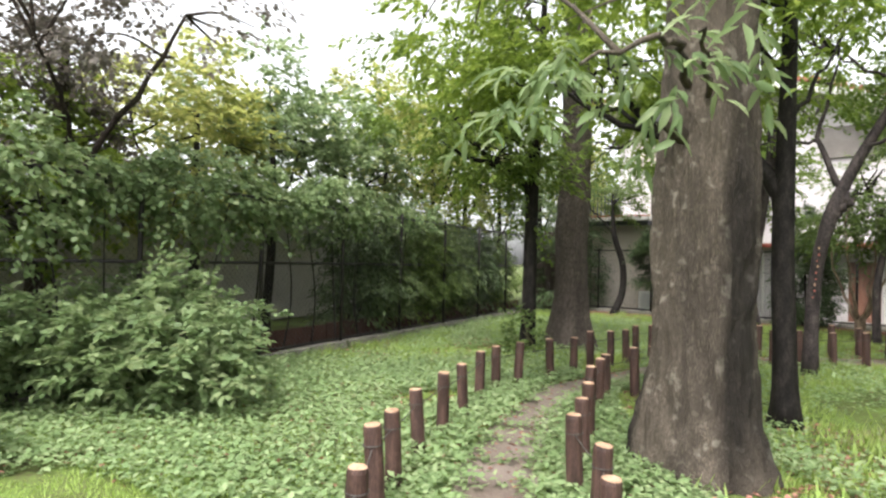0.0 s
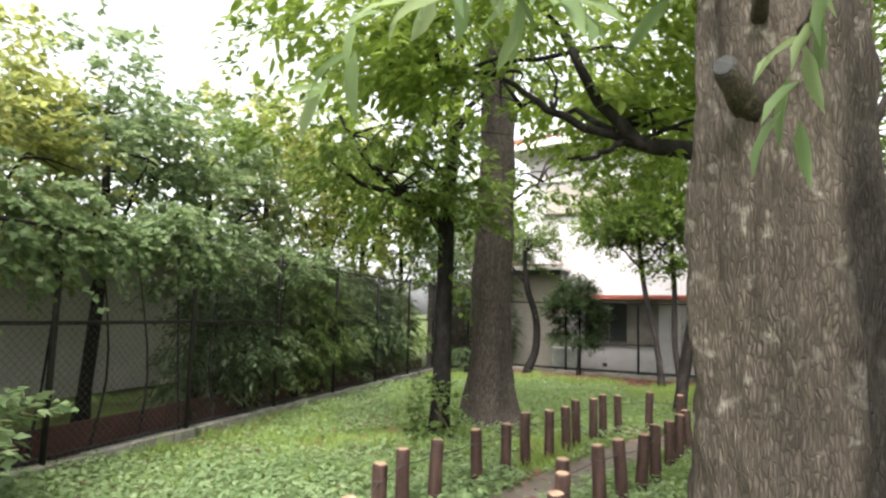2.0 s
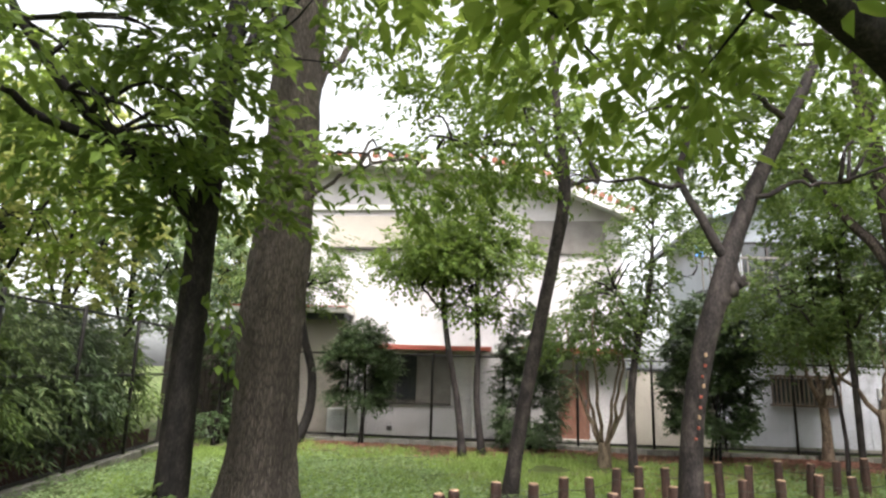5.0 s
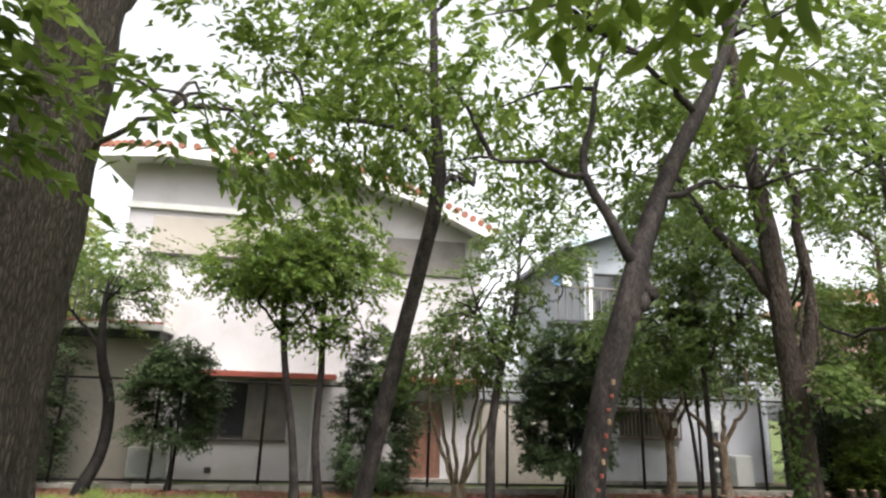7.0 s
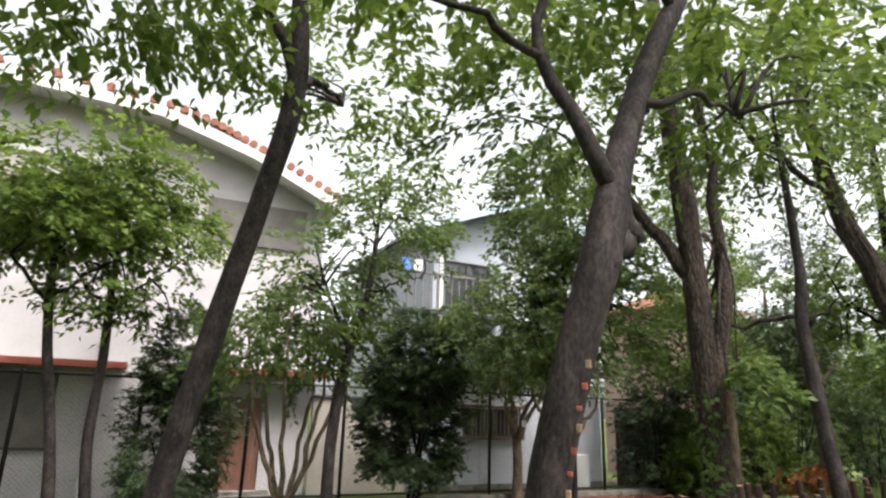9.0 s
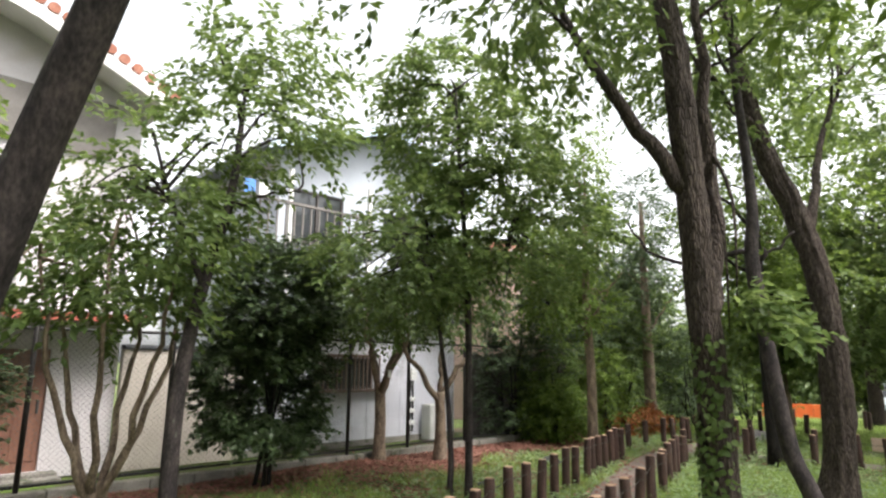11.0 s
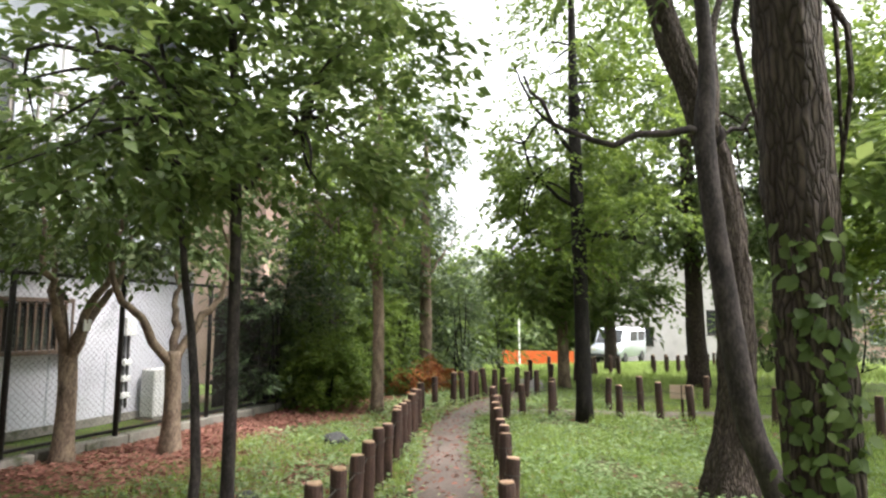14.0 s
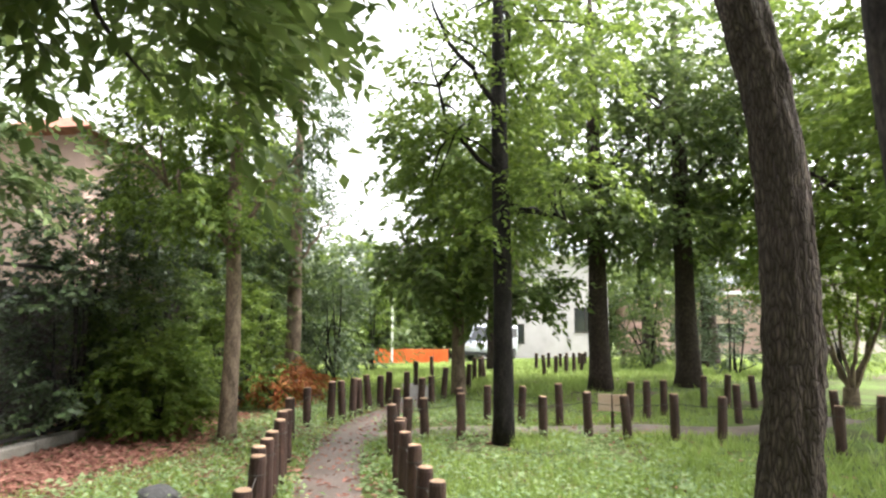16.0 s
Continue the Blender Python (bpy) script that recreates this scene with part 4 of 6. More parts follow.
bo = thing("water_heater", facade_pose() @ pose(15.28, 1.02, -0.2), "white box water heater standing by the shed", "appliance")
part("casing", box((0, 0, 0.23), (0.46, 0.3, 0.97), 0.02), "plastic_white", bo)
part("plinth", box((-0.03, -0.03, 0.1), (0.53, 0.33, 0.228)), "concrete", bo)
la = thing("laundry", facade_pose() @ pose(10.8, 1.55, 0.8), "blue cloth hung on the balcony to dry", "laundry")
bm = bmesh.new()
add_tube(bm, [(-0.1, 0, 4.32), (1.3, 0, 4.32)], [0.012, 0.012], 6)
part("pole", bm, "link", la)
for k, mt in enumerate(("cloth_blue", "plastic_white")):
    part("cloth", box((0.05 + k * 0.3, -0.012, 4.05), (0.27 + k * 0.3, 0.012, 4.33), 0.008), mt, la)


# dark boarded fence beyond the lean-to
bw2 = thing("board_fence", facade_pose(), "dark brown weathered board fence behind the netting", "fence")
for i in range(30):
    part("board", box((16.65 + i * 0.15, 1.1 + 0.004 * (i % 2), 0), (16.792 + i * 0.15, 1.125 + 0.004 * (i % 2), 1.9 + 0.05 * math.sin(i * 1.7)), 0.004), "board_grey", bw2)
for z in (0.4, 1.5):
    part("batten", box((16.65, 1.135, z), (21.15, 1.17, z + 0.08)), "board_grey", bw2)


# pink house further along, and the street beyond the lawn
def simple_house(m, w, dp, h, wall, roofm, label, wins, overhang=0.5, rise=1.4):
    hs = thing("house", m, label, "house")
    part("wall", wall_bm(0, w, 0, h, 0, 0.2, wins), wall, hs)
    part("side_wall", box((0, 0.2, 0), (0.2, dp, h)), wall, hs)
    part("side_wall", box((w - 0.2, 0.2, 0), (w, dp, h)), wall, hs)
    part("back_wall", box((0.2, dp - 0.2, 0), (w - 0.2, dp, h)), wall, hs)
    bm = bmesh.new()
    o = overhang
    c = [bm.verts.new(v) for v in ((-o, -o, h), (w + o, -o, h), (w + o, dp + o, h), (-o, dp + o, h))]
    t = [bm.verts.new(v) for v in ((w * 0.3, dp / 2, h + rise), (w * 0.7, dp / 2, h + rise))]
    for f in ((c[0], c[1], t[1], t[0]), (c[1], c[2], t[1]), (c[2], c[3], t[0], t[1]), (c[3], c[0], t[0]), (c[3], c[2], c[1], c[0])):
        bm.faces.new(f)
    part("roof", bm, roofm, hs)
    part("gutter", box((-o, -o - 0.08, h - 0.1), (w + o, -o - 0.004, h + 0.02)), "fascia", hs)
    for x0, x1, z0, z1 in wins:
        window(hs, x0, x1, z0, z1, 0, 2)
    return hs


simple_house(facade_pose() @ pose(20.9, 3.4, -0.2), 4.5, 3, 5.4, "wall_pink", "tile_red", "pinkish-brown house half hidden by trees", [(0.6, 1.6, 0.9, 2.1), (2.6, 3.8, 0.9, 2.1), (1.0, 2.4, 3.4, 4.6)], rise=0.9)
simple_house(pose(43.0, -8.0, -1.1, 0, 0, -113.9), 8, 7, 6.6, "wall_white", "roof_grey", "cream two-storey house across the lawn", [(5.8, 7.3, 1.7, 3.25), (1.2, 2.6, 1.0, 2.2), (1.2, 2.8, 4.0, 5.2)], rise=1.2)
simple_house(pose(39.5, -19, -1.0, 0, 0, -113.9), 14, 8, 4.2, "wall_pink", "roof_grey", "long pinkish building beyond the lawn", [(1, 3, 1, 2.2), (4, 6, 1, 2.2), (7.5, 9.5, 1, 2.2), (1, 3, 3.6, 4.8), (7.5, 9.5, 3.6, 4.8)])
simple_house(pose(31.0, -26, -0.5, 0, 0, -95), 12, 8, 5.0, "wall_beige", "roof_grey", "low beige building past the park trees", [(1, 3, 1, 2.2), (4, 6, 1, 2.2), (7.5, 9.5, 1, 2.2)])
# white building low behind the overgrown fence
simple_house(pose(-9.8, 3.9, 0, 0, 0, 65.6), 27, 6, 2.6, "wall_white", "roof_grey", "low white building behind the overgrown fence", [], rise=0.8)

ob_ = thing("orange_barrier", pose(38.5, 0.9, ground_z(38.5, 0.9), 0, 0, -114), "long orange sheet barrier along the street", "barrier")
for i in range(5):
    part("panel", box((i * 0.75, -0.01 + 0.006 * (i % 2), 0.04), (i * 0.75 + 0.74, 0.01 + 0.006 * (i % 2), 0.72), 0.004), "orange", ob_)
for i in range(6):
    bm = bmesh.new()
    add_tube(bm, [(i * 0.75, 0.04, 0), (i * 0.75, 0.04, 0.8)], [0.02, 0.02], 8)
    part("stake", bm, "link", ob_)
po = thing("street_pole", pose(37.0, 0.5, ground_z(37, 0.5)), "slim white street pole beside the barrier", "pole")
bm = bmesh.new()
add_tube(bm, [(0, 0, 0), (0, 0, 3.2)], [0.055, 0.05], 10)
part("shaft", bm, "plastic_white", po)
bm = bmesh.new()
add_tube(bm, [(0, 0, 3.2), (0, 0, 3.24)], [0.05, 0.03], 10)
part("cap", bm, "link", po)


def make_van(m):
    v = thing("van", m, "white van parked on the street beyond the lawn", "vehicle")
    bm = bmesh.new()
    prof = [(-2.1, 0.35), (2.1, 0.35), (2.12, 0.95), (1.55, 1.1), (1.0, 1.85), (0.7, 1.95), (-2.0, 1.95), (-2.1, 1.7)]
    face = bm.faces.new([bm.verts.new((x, -0.85, z)) for x, z in prof])
    ext = bmesh.ops.extrude_face_region(bm, geom=[face])
    for q in ext["geom"]:
        if isinstance(q, bmesh.types.BMVert):
            q.co.y += 1.7
    bmesh.ops.recalc_face_normals(bm, faces=bm.faces)
    bmesh.ops.bevel(bm, geom=bm.edges[:], offset=0.05, segments=2, affect="EDGES")
    body = part("body", bm, "van_white", v, smooth=True)
    for s in (-1, 1):
        for x0, x1 in ((-1.9, -0.75), (-0.65, 0.55)):
            part("side_window", box((x0, s * 0.853 - 0.004, 1.2), (x1, s * 0.853 + 0.004, 1.75)), "glass", body)
        for x in (-1.35, 1.35):
            bm = bmesh.new()
            add_tube(bm, [(x, s * 0.7, 0.31), (x, s * 0.72, 0.31), (x, s * 0.86, 0.31), (x, s * 0.875, 0.31)], [0.28, 0.31, 0.31, 0.28], 20)
            w = part("wheel", bm, "rubber", v)
            bm = bmesh.new()
            add_tube(bm, [(x, s * 0.86, 0.31), (x, s * 0.885, 0.31)], [0.19, 0.15], 16)
            part("rim", bm, "link", w)
        bm = bmesh.new()
        add_box(bm, (2.08, s * 0.68 - 0.13, 0.72), (2.14, s * 0.68 + 0.13, 0.9), 0.02)
        part("headlight", bm, "plastic_white", v)
    bm = bmesh.new()
    face = bm.faces.new([bm.verts.new(c) for c in ((1.58, -0.72, 1.14), (1.58, 0.72, 1.14), (1.06, 0.66, 1.82), (1.06, -0.66, 1.82))])
    ext = bmesh.ops.extrude_face_region(bm, geom=[face])
    for q in ext["geom"]:
        if isinstance(q, bmesh.types.BMVert):
            q.co += Vector((0.03, 0, 0.02))
    part("windscreen", bm, "glass", v)
    part("bumper", box((2.05, -0.83, 0.35), (2.18, 0.83, 0.55), 0.03), "roof_dark", v)
    return v


make_van(pose(39.2, -6.4, ground_z(39.2, -6.4), 0, 0, 130))

# small sign on the lawn
sg = thing("notice_board", pose(16.05, 5.5, 0, 0, 0, -132), "small pinkish wooden notice board among the posts", "sign")
part("panel", box((-0.18, -0.012, 0.28), (0.18, 0.012, 0.5), 0.004), "sign_board", sg)
part("stake", box((-0.02, 0.014, -0.05), (0.02, 0.04, 0.48)), "post_wood", sg)
part("divider", box((-0.008, -0.018, 0.28), (0.008, -0.0125, 0.5)), "post_wood", sg)
# stones by the path
for x, y, r in ((15.3, 11.0, 0.17), (13.0, 11.9, 0.1)):
    bm = bmesh.new()
    bmesh.ops.create_icosphere(bm, subdivisions=3, radius=r)
    for v in bm.verts:
        k = 1 + 0.35 * noise.noise(v.co * 6)
        v.co = Vector((v.co.x * k * 1.25, v.co.y * k, v.co.z * k * 0.6))
    o = tagged(part("rock", bm, "stone"), "rough grey boulder lying in the grass", "rock")
    o.location = (x, y, r * 0.35 - 0.03)


# ---------------------------------------------------------------- trees along the walk
# great rough-barked tree beside the path
big = tree("tree", (2.25, 5.45), [(0, 0, 0), (0, 0, 1.2), (0.02, -0.02, 2.6), (0.05, 0, 4.5), (0.1, 0, 7.5)], [0.41, 0.375, 0.35, 0.31, 0.22],
     [([(-0.2, -0.2, 3.0), (-0.45, -0.8, 3.1), (-0.8, -1.3, 2.95), (-1.2, -1.3, 2.8)], 0.035), ([(-0.1, -0.3, 2.9), (-0.4, -1.0, 3.0), (-0.6, -1.6, 2.9)], 0.025),
      ([(0.2, 0, 3.6), (1.0, 0.6, 4.4), (1.7, 1.0, 5.2)], 0.07), ([(0, -0.2, 4.2), (0.4, -1.2, 4.8), (0.5, -2, 5.2)], 0.06), ([(-0.1, 0.2, 4.6), (-0.8, 1.0, 5.6), (-1.4, 1.6, 6.3)], 0.07)],
     [(-0.3, 1.0, 5.3, 2.2, 2.2, 1.3, 150), (1.4, 0.6, 4.9, 1.6, 1.6, 1.1, 90), (0.6, -1.3, 4.9, 1.3, 1.2, 0.8, 60), (-1.6, 1.8, 4.4, 1.4, 1.4, 0.8, 90), (-1.3, -0.3, 3.8, 0.8, 0.8, 0.4, 40)],
     "bark_big", "leaf_bright", "broad old tree with deeply furrowed grey-brown bark", flare=0.6, sides=96, rings=110, per=16, reach=0.42, length=0.11, width=0.045, fine=True, droop=0.5, floor=2.2, z=-0.08, ridge=0.035, gaps=0.8)
link("hanging_leaves", crown_mesh("hanging_leaves", [(-0.75, -1.45, 2.68, 0.2, 0.2, 0.14, 5), (-1.5, -0.95, 2.72, 0.3, 0.25, 0.16, 6), (-0.45, -1.95, 2.95, 0.3, 0.3, 0.18, 6), (-1.0, -0.9, 3.05, 0.4, 0.4, 0.16, 7)], 13, 0.34, 0.15, 0.04, 0.75, True, 0, 2.2), "leaf_pale", big, "long drooping pale green leaves")
bm = bmesh.new()
add_tube(bm, [(-0.2, -0.15, 2.6), (-0.36, -0.27, 2.7), (-0.45, -0.34, 2.73)], [0.075, 0.06, 0.052], 12, 0.12, seed=2)
part("branch_stub", bm, "bark_big", big, smooth=True)
bm = bmesh.new()
add_tube(bm, [(-0.448, -0.338, 2.73), (-0.458, -0.346, 2.733)], [0.046, 0.04], 12, 0.1, seed=2)
part("cut_face", bm, "stone", big, "pale weathered cut of a lopped branch")
tree("tree", (3.68, 7.0), [(0, 0, 0), (-0.03, 0, 1.2), (-0.04, 0, 2.2), (0.0, 0, 4.5), (0, 0.1, 6.5)], [0.13, 0.11, 0.1, 0.06, 0.03],
     [([(-0.03, 0.0, 2.05), (-0.15, 0.05, 2.5), (-0.45, 0.12, 2.8), (-1.0, 0.2, 2.92), (-1.32, 0.27, 3.04), (-1.55, 0.34, 3.4), (-1.78, 0.4, 3.9)], 0.105),
      ([(-1.3, 0.28, 2.98), (-1.6, 0.2, 2.86), (-1.84, 0.12, 2.8)], 0.028), ([(-1.3, 0.28, 3.0), (-1.86, 0.4, 3.24), (-2.2, 0.46, 3.46), (-2.75, 0.55, 3.6)], 0.04), ([(-1.4, 0.35, 3.1), (-1.7, 1.1, 3.5), (-2.0, 1.9, 3.9)], 0.03), ([(-1.86, 0.4, 3.24), (-1.8, 0.5, 3.5), (-1.9, 0.6, 3.75)], 0.02),
      ([(-0.05, 0, 3), (0.5, 0.3, 3.7), (0.9, 0.6, 4.3)], 0.03), ([(-0.05, 0, 3.6), (-0.4, 0.5, 4.4), (-0.7, 0.8, 5)], 0.03)],
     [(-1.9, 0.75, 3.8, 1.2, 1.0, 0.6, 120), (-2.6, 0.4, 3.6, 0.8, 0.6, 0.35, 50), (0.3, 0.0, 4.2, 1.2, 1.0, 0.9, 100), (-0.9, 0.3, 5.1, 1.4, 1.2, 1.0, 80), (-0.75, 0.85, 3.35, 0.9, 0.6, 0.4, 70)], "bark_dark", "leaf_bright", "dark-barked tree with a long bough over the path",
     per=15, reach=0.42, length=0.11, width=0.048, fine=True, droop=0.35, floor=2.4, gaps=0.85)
# second old tree and its dark neighbour
tree("tree", (2.4, 12.44), [(0, 0, 0), (-0.02, 0, 1.5), (0.02, 0, 3.5), (0.05, 0, 6.5), (0.1, 0, 10)], [0.36, 0.31, 0.28, 0.24, 0.12],
     [([(0, 0.1, 4.4), (0.6, 0.4, 5.4), (1.1, 0.6, 6.2)], 0.07), ([(0, 0, 5), (-0.8, -0.3, 6), (-1.4, -0.4, 6.8)], 0.07), ([(0, 0, 3.2), (0.4, -0.5, 3.6), (0.7, -0.9, 3.7)], 0.03)],
     [(0.3, 0, 7.6, 2.2, 2.0, 1.5, 260), (-1.2, -0.4, 6.6, 1.2, 1.2, 0.9, 100), (0.75, -0.6, 3.9, 0.8, 0.8, 0.6, 70)], "bark_grey", "leaf_oak", "tall straight tree with pale grey furrowed bark", flare=0.75, sides=64, rings=90, ridge=0.028, length=0.12, width=0.05)
tree("tree", (1.46, 11.35), [(0, 0, 0), (0.02, 0, 1.4), (0.04, 0, 3.0), (0.12, 0.05, 4.6), (0.2, 0.1, 6.5)], [0.14, 0.12, 0.11, 0.085, 0.045],
     [([(0.02, 0, 2.75), (-0.35, -0.1, 3.15), (-0.9, -0.2, 3.5), (-1.5, -0.3, 4.3)], 0.085), ([(-0.5, -0.1, 3.25), (-1.2, -0.2, 3.4), (-1.7, -0.3, 3.7)], 0.05), ([(0.1, 0.05, 4.2), (0.5, 0, 4.9), (0.9, 0, 5.4)], 0.05)],
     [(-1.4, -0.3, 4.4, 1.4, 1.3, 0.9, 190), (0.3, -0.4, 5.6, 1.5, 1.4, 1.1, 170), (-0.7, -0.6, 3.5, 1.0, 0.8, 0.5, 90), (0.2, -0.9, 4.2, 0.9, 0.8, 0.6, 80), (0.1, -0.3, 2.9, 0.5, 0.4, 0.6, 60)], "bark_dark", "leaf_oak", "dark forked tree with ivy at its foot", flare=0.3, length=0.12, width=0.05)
# leaning forked tree on the lawn
tree("tree", (5.95, 13.3), [(0, 0, 0), (0.06, -0.15, 0.9), (0.12, -0.55, 2.4), (0.1, -0.85, 3.2), (0.06, -1.15, 4.1), (-0.15, -1.25, 5.2), (-0.3, -1.3, 7)], [0.115, 0.098, 0.09, 0.085, 0.082, 0.055, 0.03],
     [([(0.05, -1.15, 4.1), (-0.25, -1.1, 4.6), (-0.9, -0.95, 4.6), (-1.7, -0.8, 4.4)], 0.055), ([(0.05, -1.15, 4.1), (0.3, -1.15, 4.25), (0.9, -0.9, 4.4)], 0.04), ([(-0.25, -1.1, 4.6), (-0.4, -1, 4.9), (-0.5, -1, 5.6)], 0.035)],
     [(-1.3, -0.7, 4.7, 1.5, 1.3, 0.7, 230), (0.0, -1.0, 5.9, 1.7, 1.6, 0.9, 210), (1.1, -0.7, 4.7, 0.9, 0.9, 0.5, 80)], "bark_slim", "leaf_oak", "slender leaning tree that forks above head height", flare=0.3, gaps=0.7)
tree("tree", (5.6, 10.08), [(0, 0, 0), (0.0, -0.06, 1.1), (0.02, -0.2, 1.85), (0.12, -0.34, 2.45), (0.36, -0.4, 3.05), (0.74, -0.52, 3.8), (1.1, -0.76, 4.6), (1.42, -1.0, 5.6)], [0.115, 0.1, 0.093, 0.1, 0.08, 0.07, 0.056, 0.035],
     [([(0.3, -0.46, 2.5), (0.22, -0.4, 2.75), (0.14, -0.25, 3.1), (0.06, -0.1, 3.5), (0.12, -0.05, 3.95), (0.35, -0.1, 4.8)], 0.062), ([(0.06, -0.1, 3.5), (-0.4, 0.1, 3.55), (-1.0, 0.35, 3.45)], 0.028), ([(0.5, -0.44, 3.35), (0.8, -0.75, 3.5), (1.3, -0.95, 3.55)], 0.032), ([(0.92, -0.64, 4.2), (0.45, -0.5, 4.5), (0.0, -0.2, 4.8)], 0.035),
      ([(0.1, -0.34, 2.36), (0.22, -0.4, 2.48), (0.33, -0.48, 2.6)], 0.085)],
     [(-0.5, 0.3, 4.6, 1.4, 1.3, 0.7, 130), (1.3, -0.8, 5.1, 1.5, 1.4, 0.9, 130), (-0.3, -0.4, 5.6, 1.3, 1.2, 0.7, 90), (1.6, -1.0, 3.9, 0.7, 0.7, 0.35, 40)], "bark_slim", "leaf_oak", "grey forked tree leaning out over the path", flare=0.3, gaps=0.65, floor=2.9)
mk = thing("paint_marks", pose(5.6, 10.08, 0), "small red and white paint marks on the trunk", "marks")
for k in range(9):
    zz = 1.15 + k * 0.09
    cx, cy = -0.055 + 0.012 * (k % 2), -0.155 - 0.19 * (zz - 1.15) - 0.006 * (k % 3)
    part("paint_mark", box((cx - 0.007, cy - 0.012, zz), (cx + 0.007, cy + 0.012, zz + 0.02 + 0.008 * (k % 3)), 0.003), ("red_metal", "red_metal", "post_top")[k % 3], mk)
# ivy-clad tree
tv = tree("tree", (9.15, 9.66), [(0, 0, 0), (0, 0, 1.0), (-0.03, 0.05, 2.3), (-0.06, 0.1, 3.6), (-0.14, 0.22, 5.2), (-0.2, 0.3, 7)], [0.15, 0.125, 0.115, 0.11, 0.085, 0.05],
          [([(-0.02, 0.05, 1.9), (0.2, -0.12, 2.5), (0.25, -0.15, 3.6), (0.1, -0.1, 5)], 0.11), ([(-0.05, 0.09, 3.0), (-0.08, 0.4, 3.5), (-0.15, 0.85, 4.2), (-0.2, 1.2, 5.0)], 0.08), ([(-0.2, 0.4, 4.8), (0.5, 0.2, 5.6), (1.0, 0, 6.2)], 0.05)],
          [(-0.7, 1.2, 4.8, 1.4, 1.4, 0.7, 190), (0.2, 0.1, 6.3, 1.9, 1.8, 1.0, 230), (0.02, -0.08, 2.05, 0.22, 0.22, 0.16, 50), (0.9, -0.4, 5.2, 1.0, 1.0, 0.7, 90)], "bark_brown", "leaf_mid", "furrowed tree with ivy climbing its trunk", flare=0.35, sides=48, rings=80, ridge=0.018, gaps=0.6, floor=1.55)
n = 420
ang = rng.normal(2.4, 0.7, n)
hz = rng.uniform(0.05, 1.9, n)
ip = np.stack([np.cos(ang) * 0.145, np.sin(ang) * 0.145, hz], 1)
ii = np.stack([np.cos(ang), np.sin(ang), np.full(n, 0.25)], 1)
link("ivy", leaf_mesh("ivy", ip, np.stack([-np.sin(ang) * rng.normal(0, 1, n), np.cos(ang) * rng.normal(0, 1, n), np.full(n, -0.6)], 1), ii + rng.normal(0, 0.3, ii.shape), rng.uniform(0.04, 0.075, n), rng.uniform(0.035, 0.06, n)), "leaf_mid", tv, "ivy leaves climbing the bark")
# pair of crossing trunks
tree("tree", (12.0, 7.85), [(0, 0, 0), (-0.03, -0.08, 0.7), (-0.05, -0.12, 1.4), (-0.04, -0.08, 2.6), (0.02, 0.1, 3.5), (0.1, 0.42, 4.6), (0.1, 0.7, 6.5)], [0.215, 0.165, 0.155, 0.145, 0.13, 0.115, 0.05],
     [([(0, 0.0, 3.2), (0.4, -0.4, 4.4), (0.6, -0.8, 5.4)], 0.07), ([(0.1, 0.42, 4.6), (-0.4, 1.1, 5.2), (-1.0, 1.5, 5.5)], 0.05)],
     [(-0.3, 1.2, 6.1, 1.7, 1.7, 1.0, 200), (0.8, -0.9, 5.9, 1.6, 1.6, 1.0, 180)], "bark_brown", "leaf_mid", "sturdy tree with deeply ridged brown bark", flare=0.35, sides=64, rings=90, ridge=0.024, gaps=0.6, rough=0.12)
tree("tree", (10.66, 8.36), [(0, 0, 0), (0.03, 0.19, 0.55), (0.06, 0.32, 0.95), (0.1, 0.42, 1.9), (0.12, 0.48, 2.75), (0.11, 0.44, 3.4), (0.15, 0.5, 5.0)], [0.095, 0.082, 0.078, 0.074, 0.07, 0.055, 0.035],
     [([(0.12, 0.48, 2.72), (0.15, 0.57, 2.84), (0.23, 0.86, 2.8), (0.31, 1.13, 2.76), (0.39, 1.39, 2.87), (0.44, 1.55, 3.05), (0.46, 1.65, 3.25)], 0.034), ([(0.12, 0.48, 2.7), (0.09, 0.36, 2.82), (0.05, 0.23, 2.84), (0.0, 0.1, 3.0)], 0.03)],
     [(0.2, 0.6, 5.2, 1.3, 1.3, 0.8, 110)], "bark_slim", "leaf_mid", "dark curving leaning tree with one long bough", flare=0.25, rings=36)
# dark straight tree by the crossing, pale stem, farther park trees
tree("tree", (16.05, 7.2), [(0, 0, 0), (0.02, 0, 2), (0.05, 0.02, 4), (0.1, 0, 6), (0.1, 0, 8.2)], [0.13, 0.115, 0.1, 0.07, 0.03],
     [([(0.05, 0, 3.3), (-0.1, 0.7, 3.7), (-0.15, 1.1, 4.6)], 0.04), ([(0.05, 0, 3.0), (0.1, -0.7, 2.9), (0.1, -1.2, 2.8)], 0.035), ([(0.05, 0, 4.2), (0.2, 0.7, 5.1), (0.3, 1, 5.8)], 0.04)],
     [(0.2, 0.35, 4.6, 1.0, 1.0, 0.8, 110), (0.2, -0.1, 6.2, 1.2, 1.25, 1.1, 160), (0.1, -0.9, 5.0, 1.0, 1.0, 1.0, 110), (0.1, -0.1, 7.6, 0.9, 0.9, 0.9, 80), (0.1, -0.9, 3.2, 0.7, 0.8, 0.4, 90), (0.2, 0.45, 3.4, 0.75, 0.7, 0.5, 90), (0.3, 0.2, 2.6, 0.7, 0.7, 0.3, 50)], "bark_dark", "leaf_oak", "straight tree with blackish bark by the crossing", flare=0.25, length=0.095, width=0.045, dense=1.5)
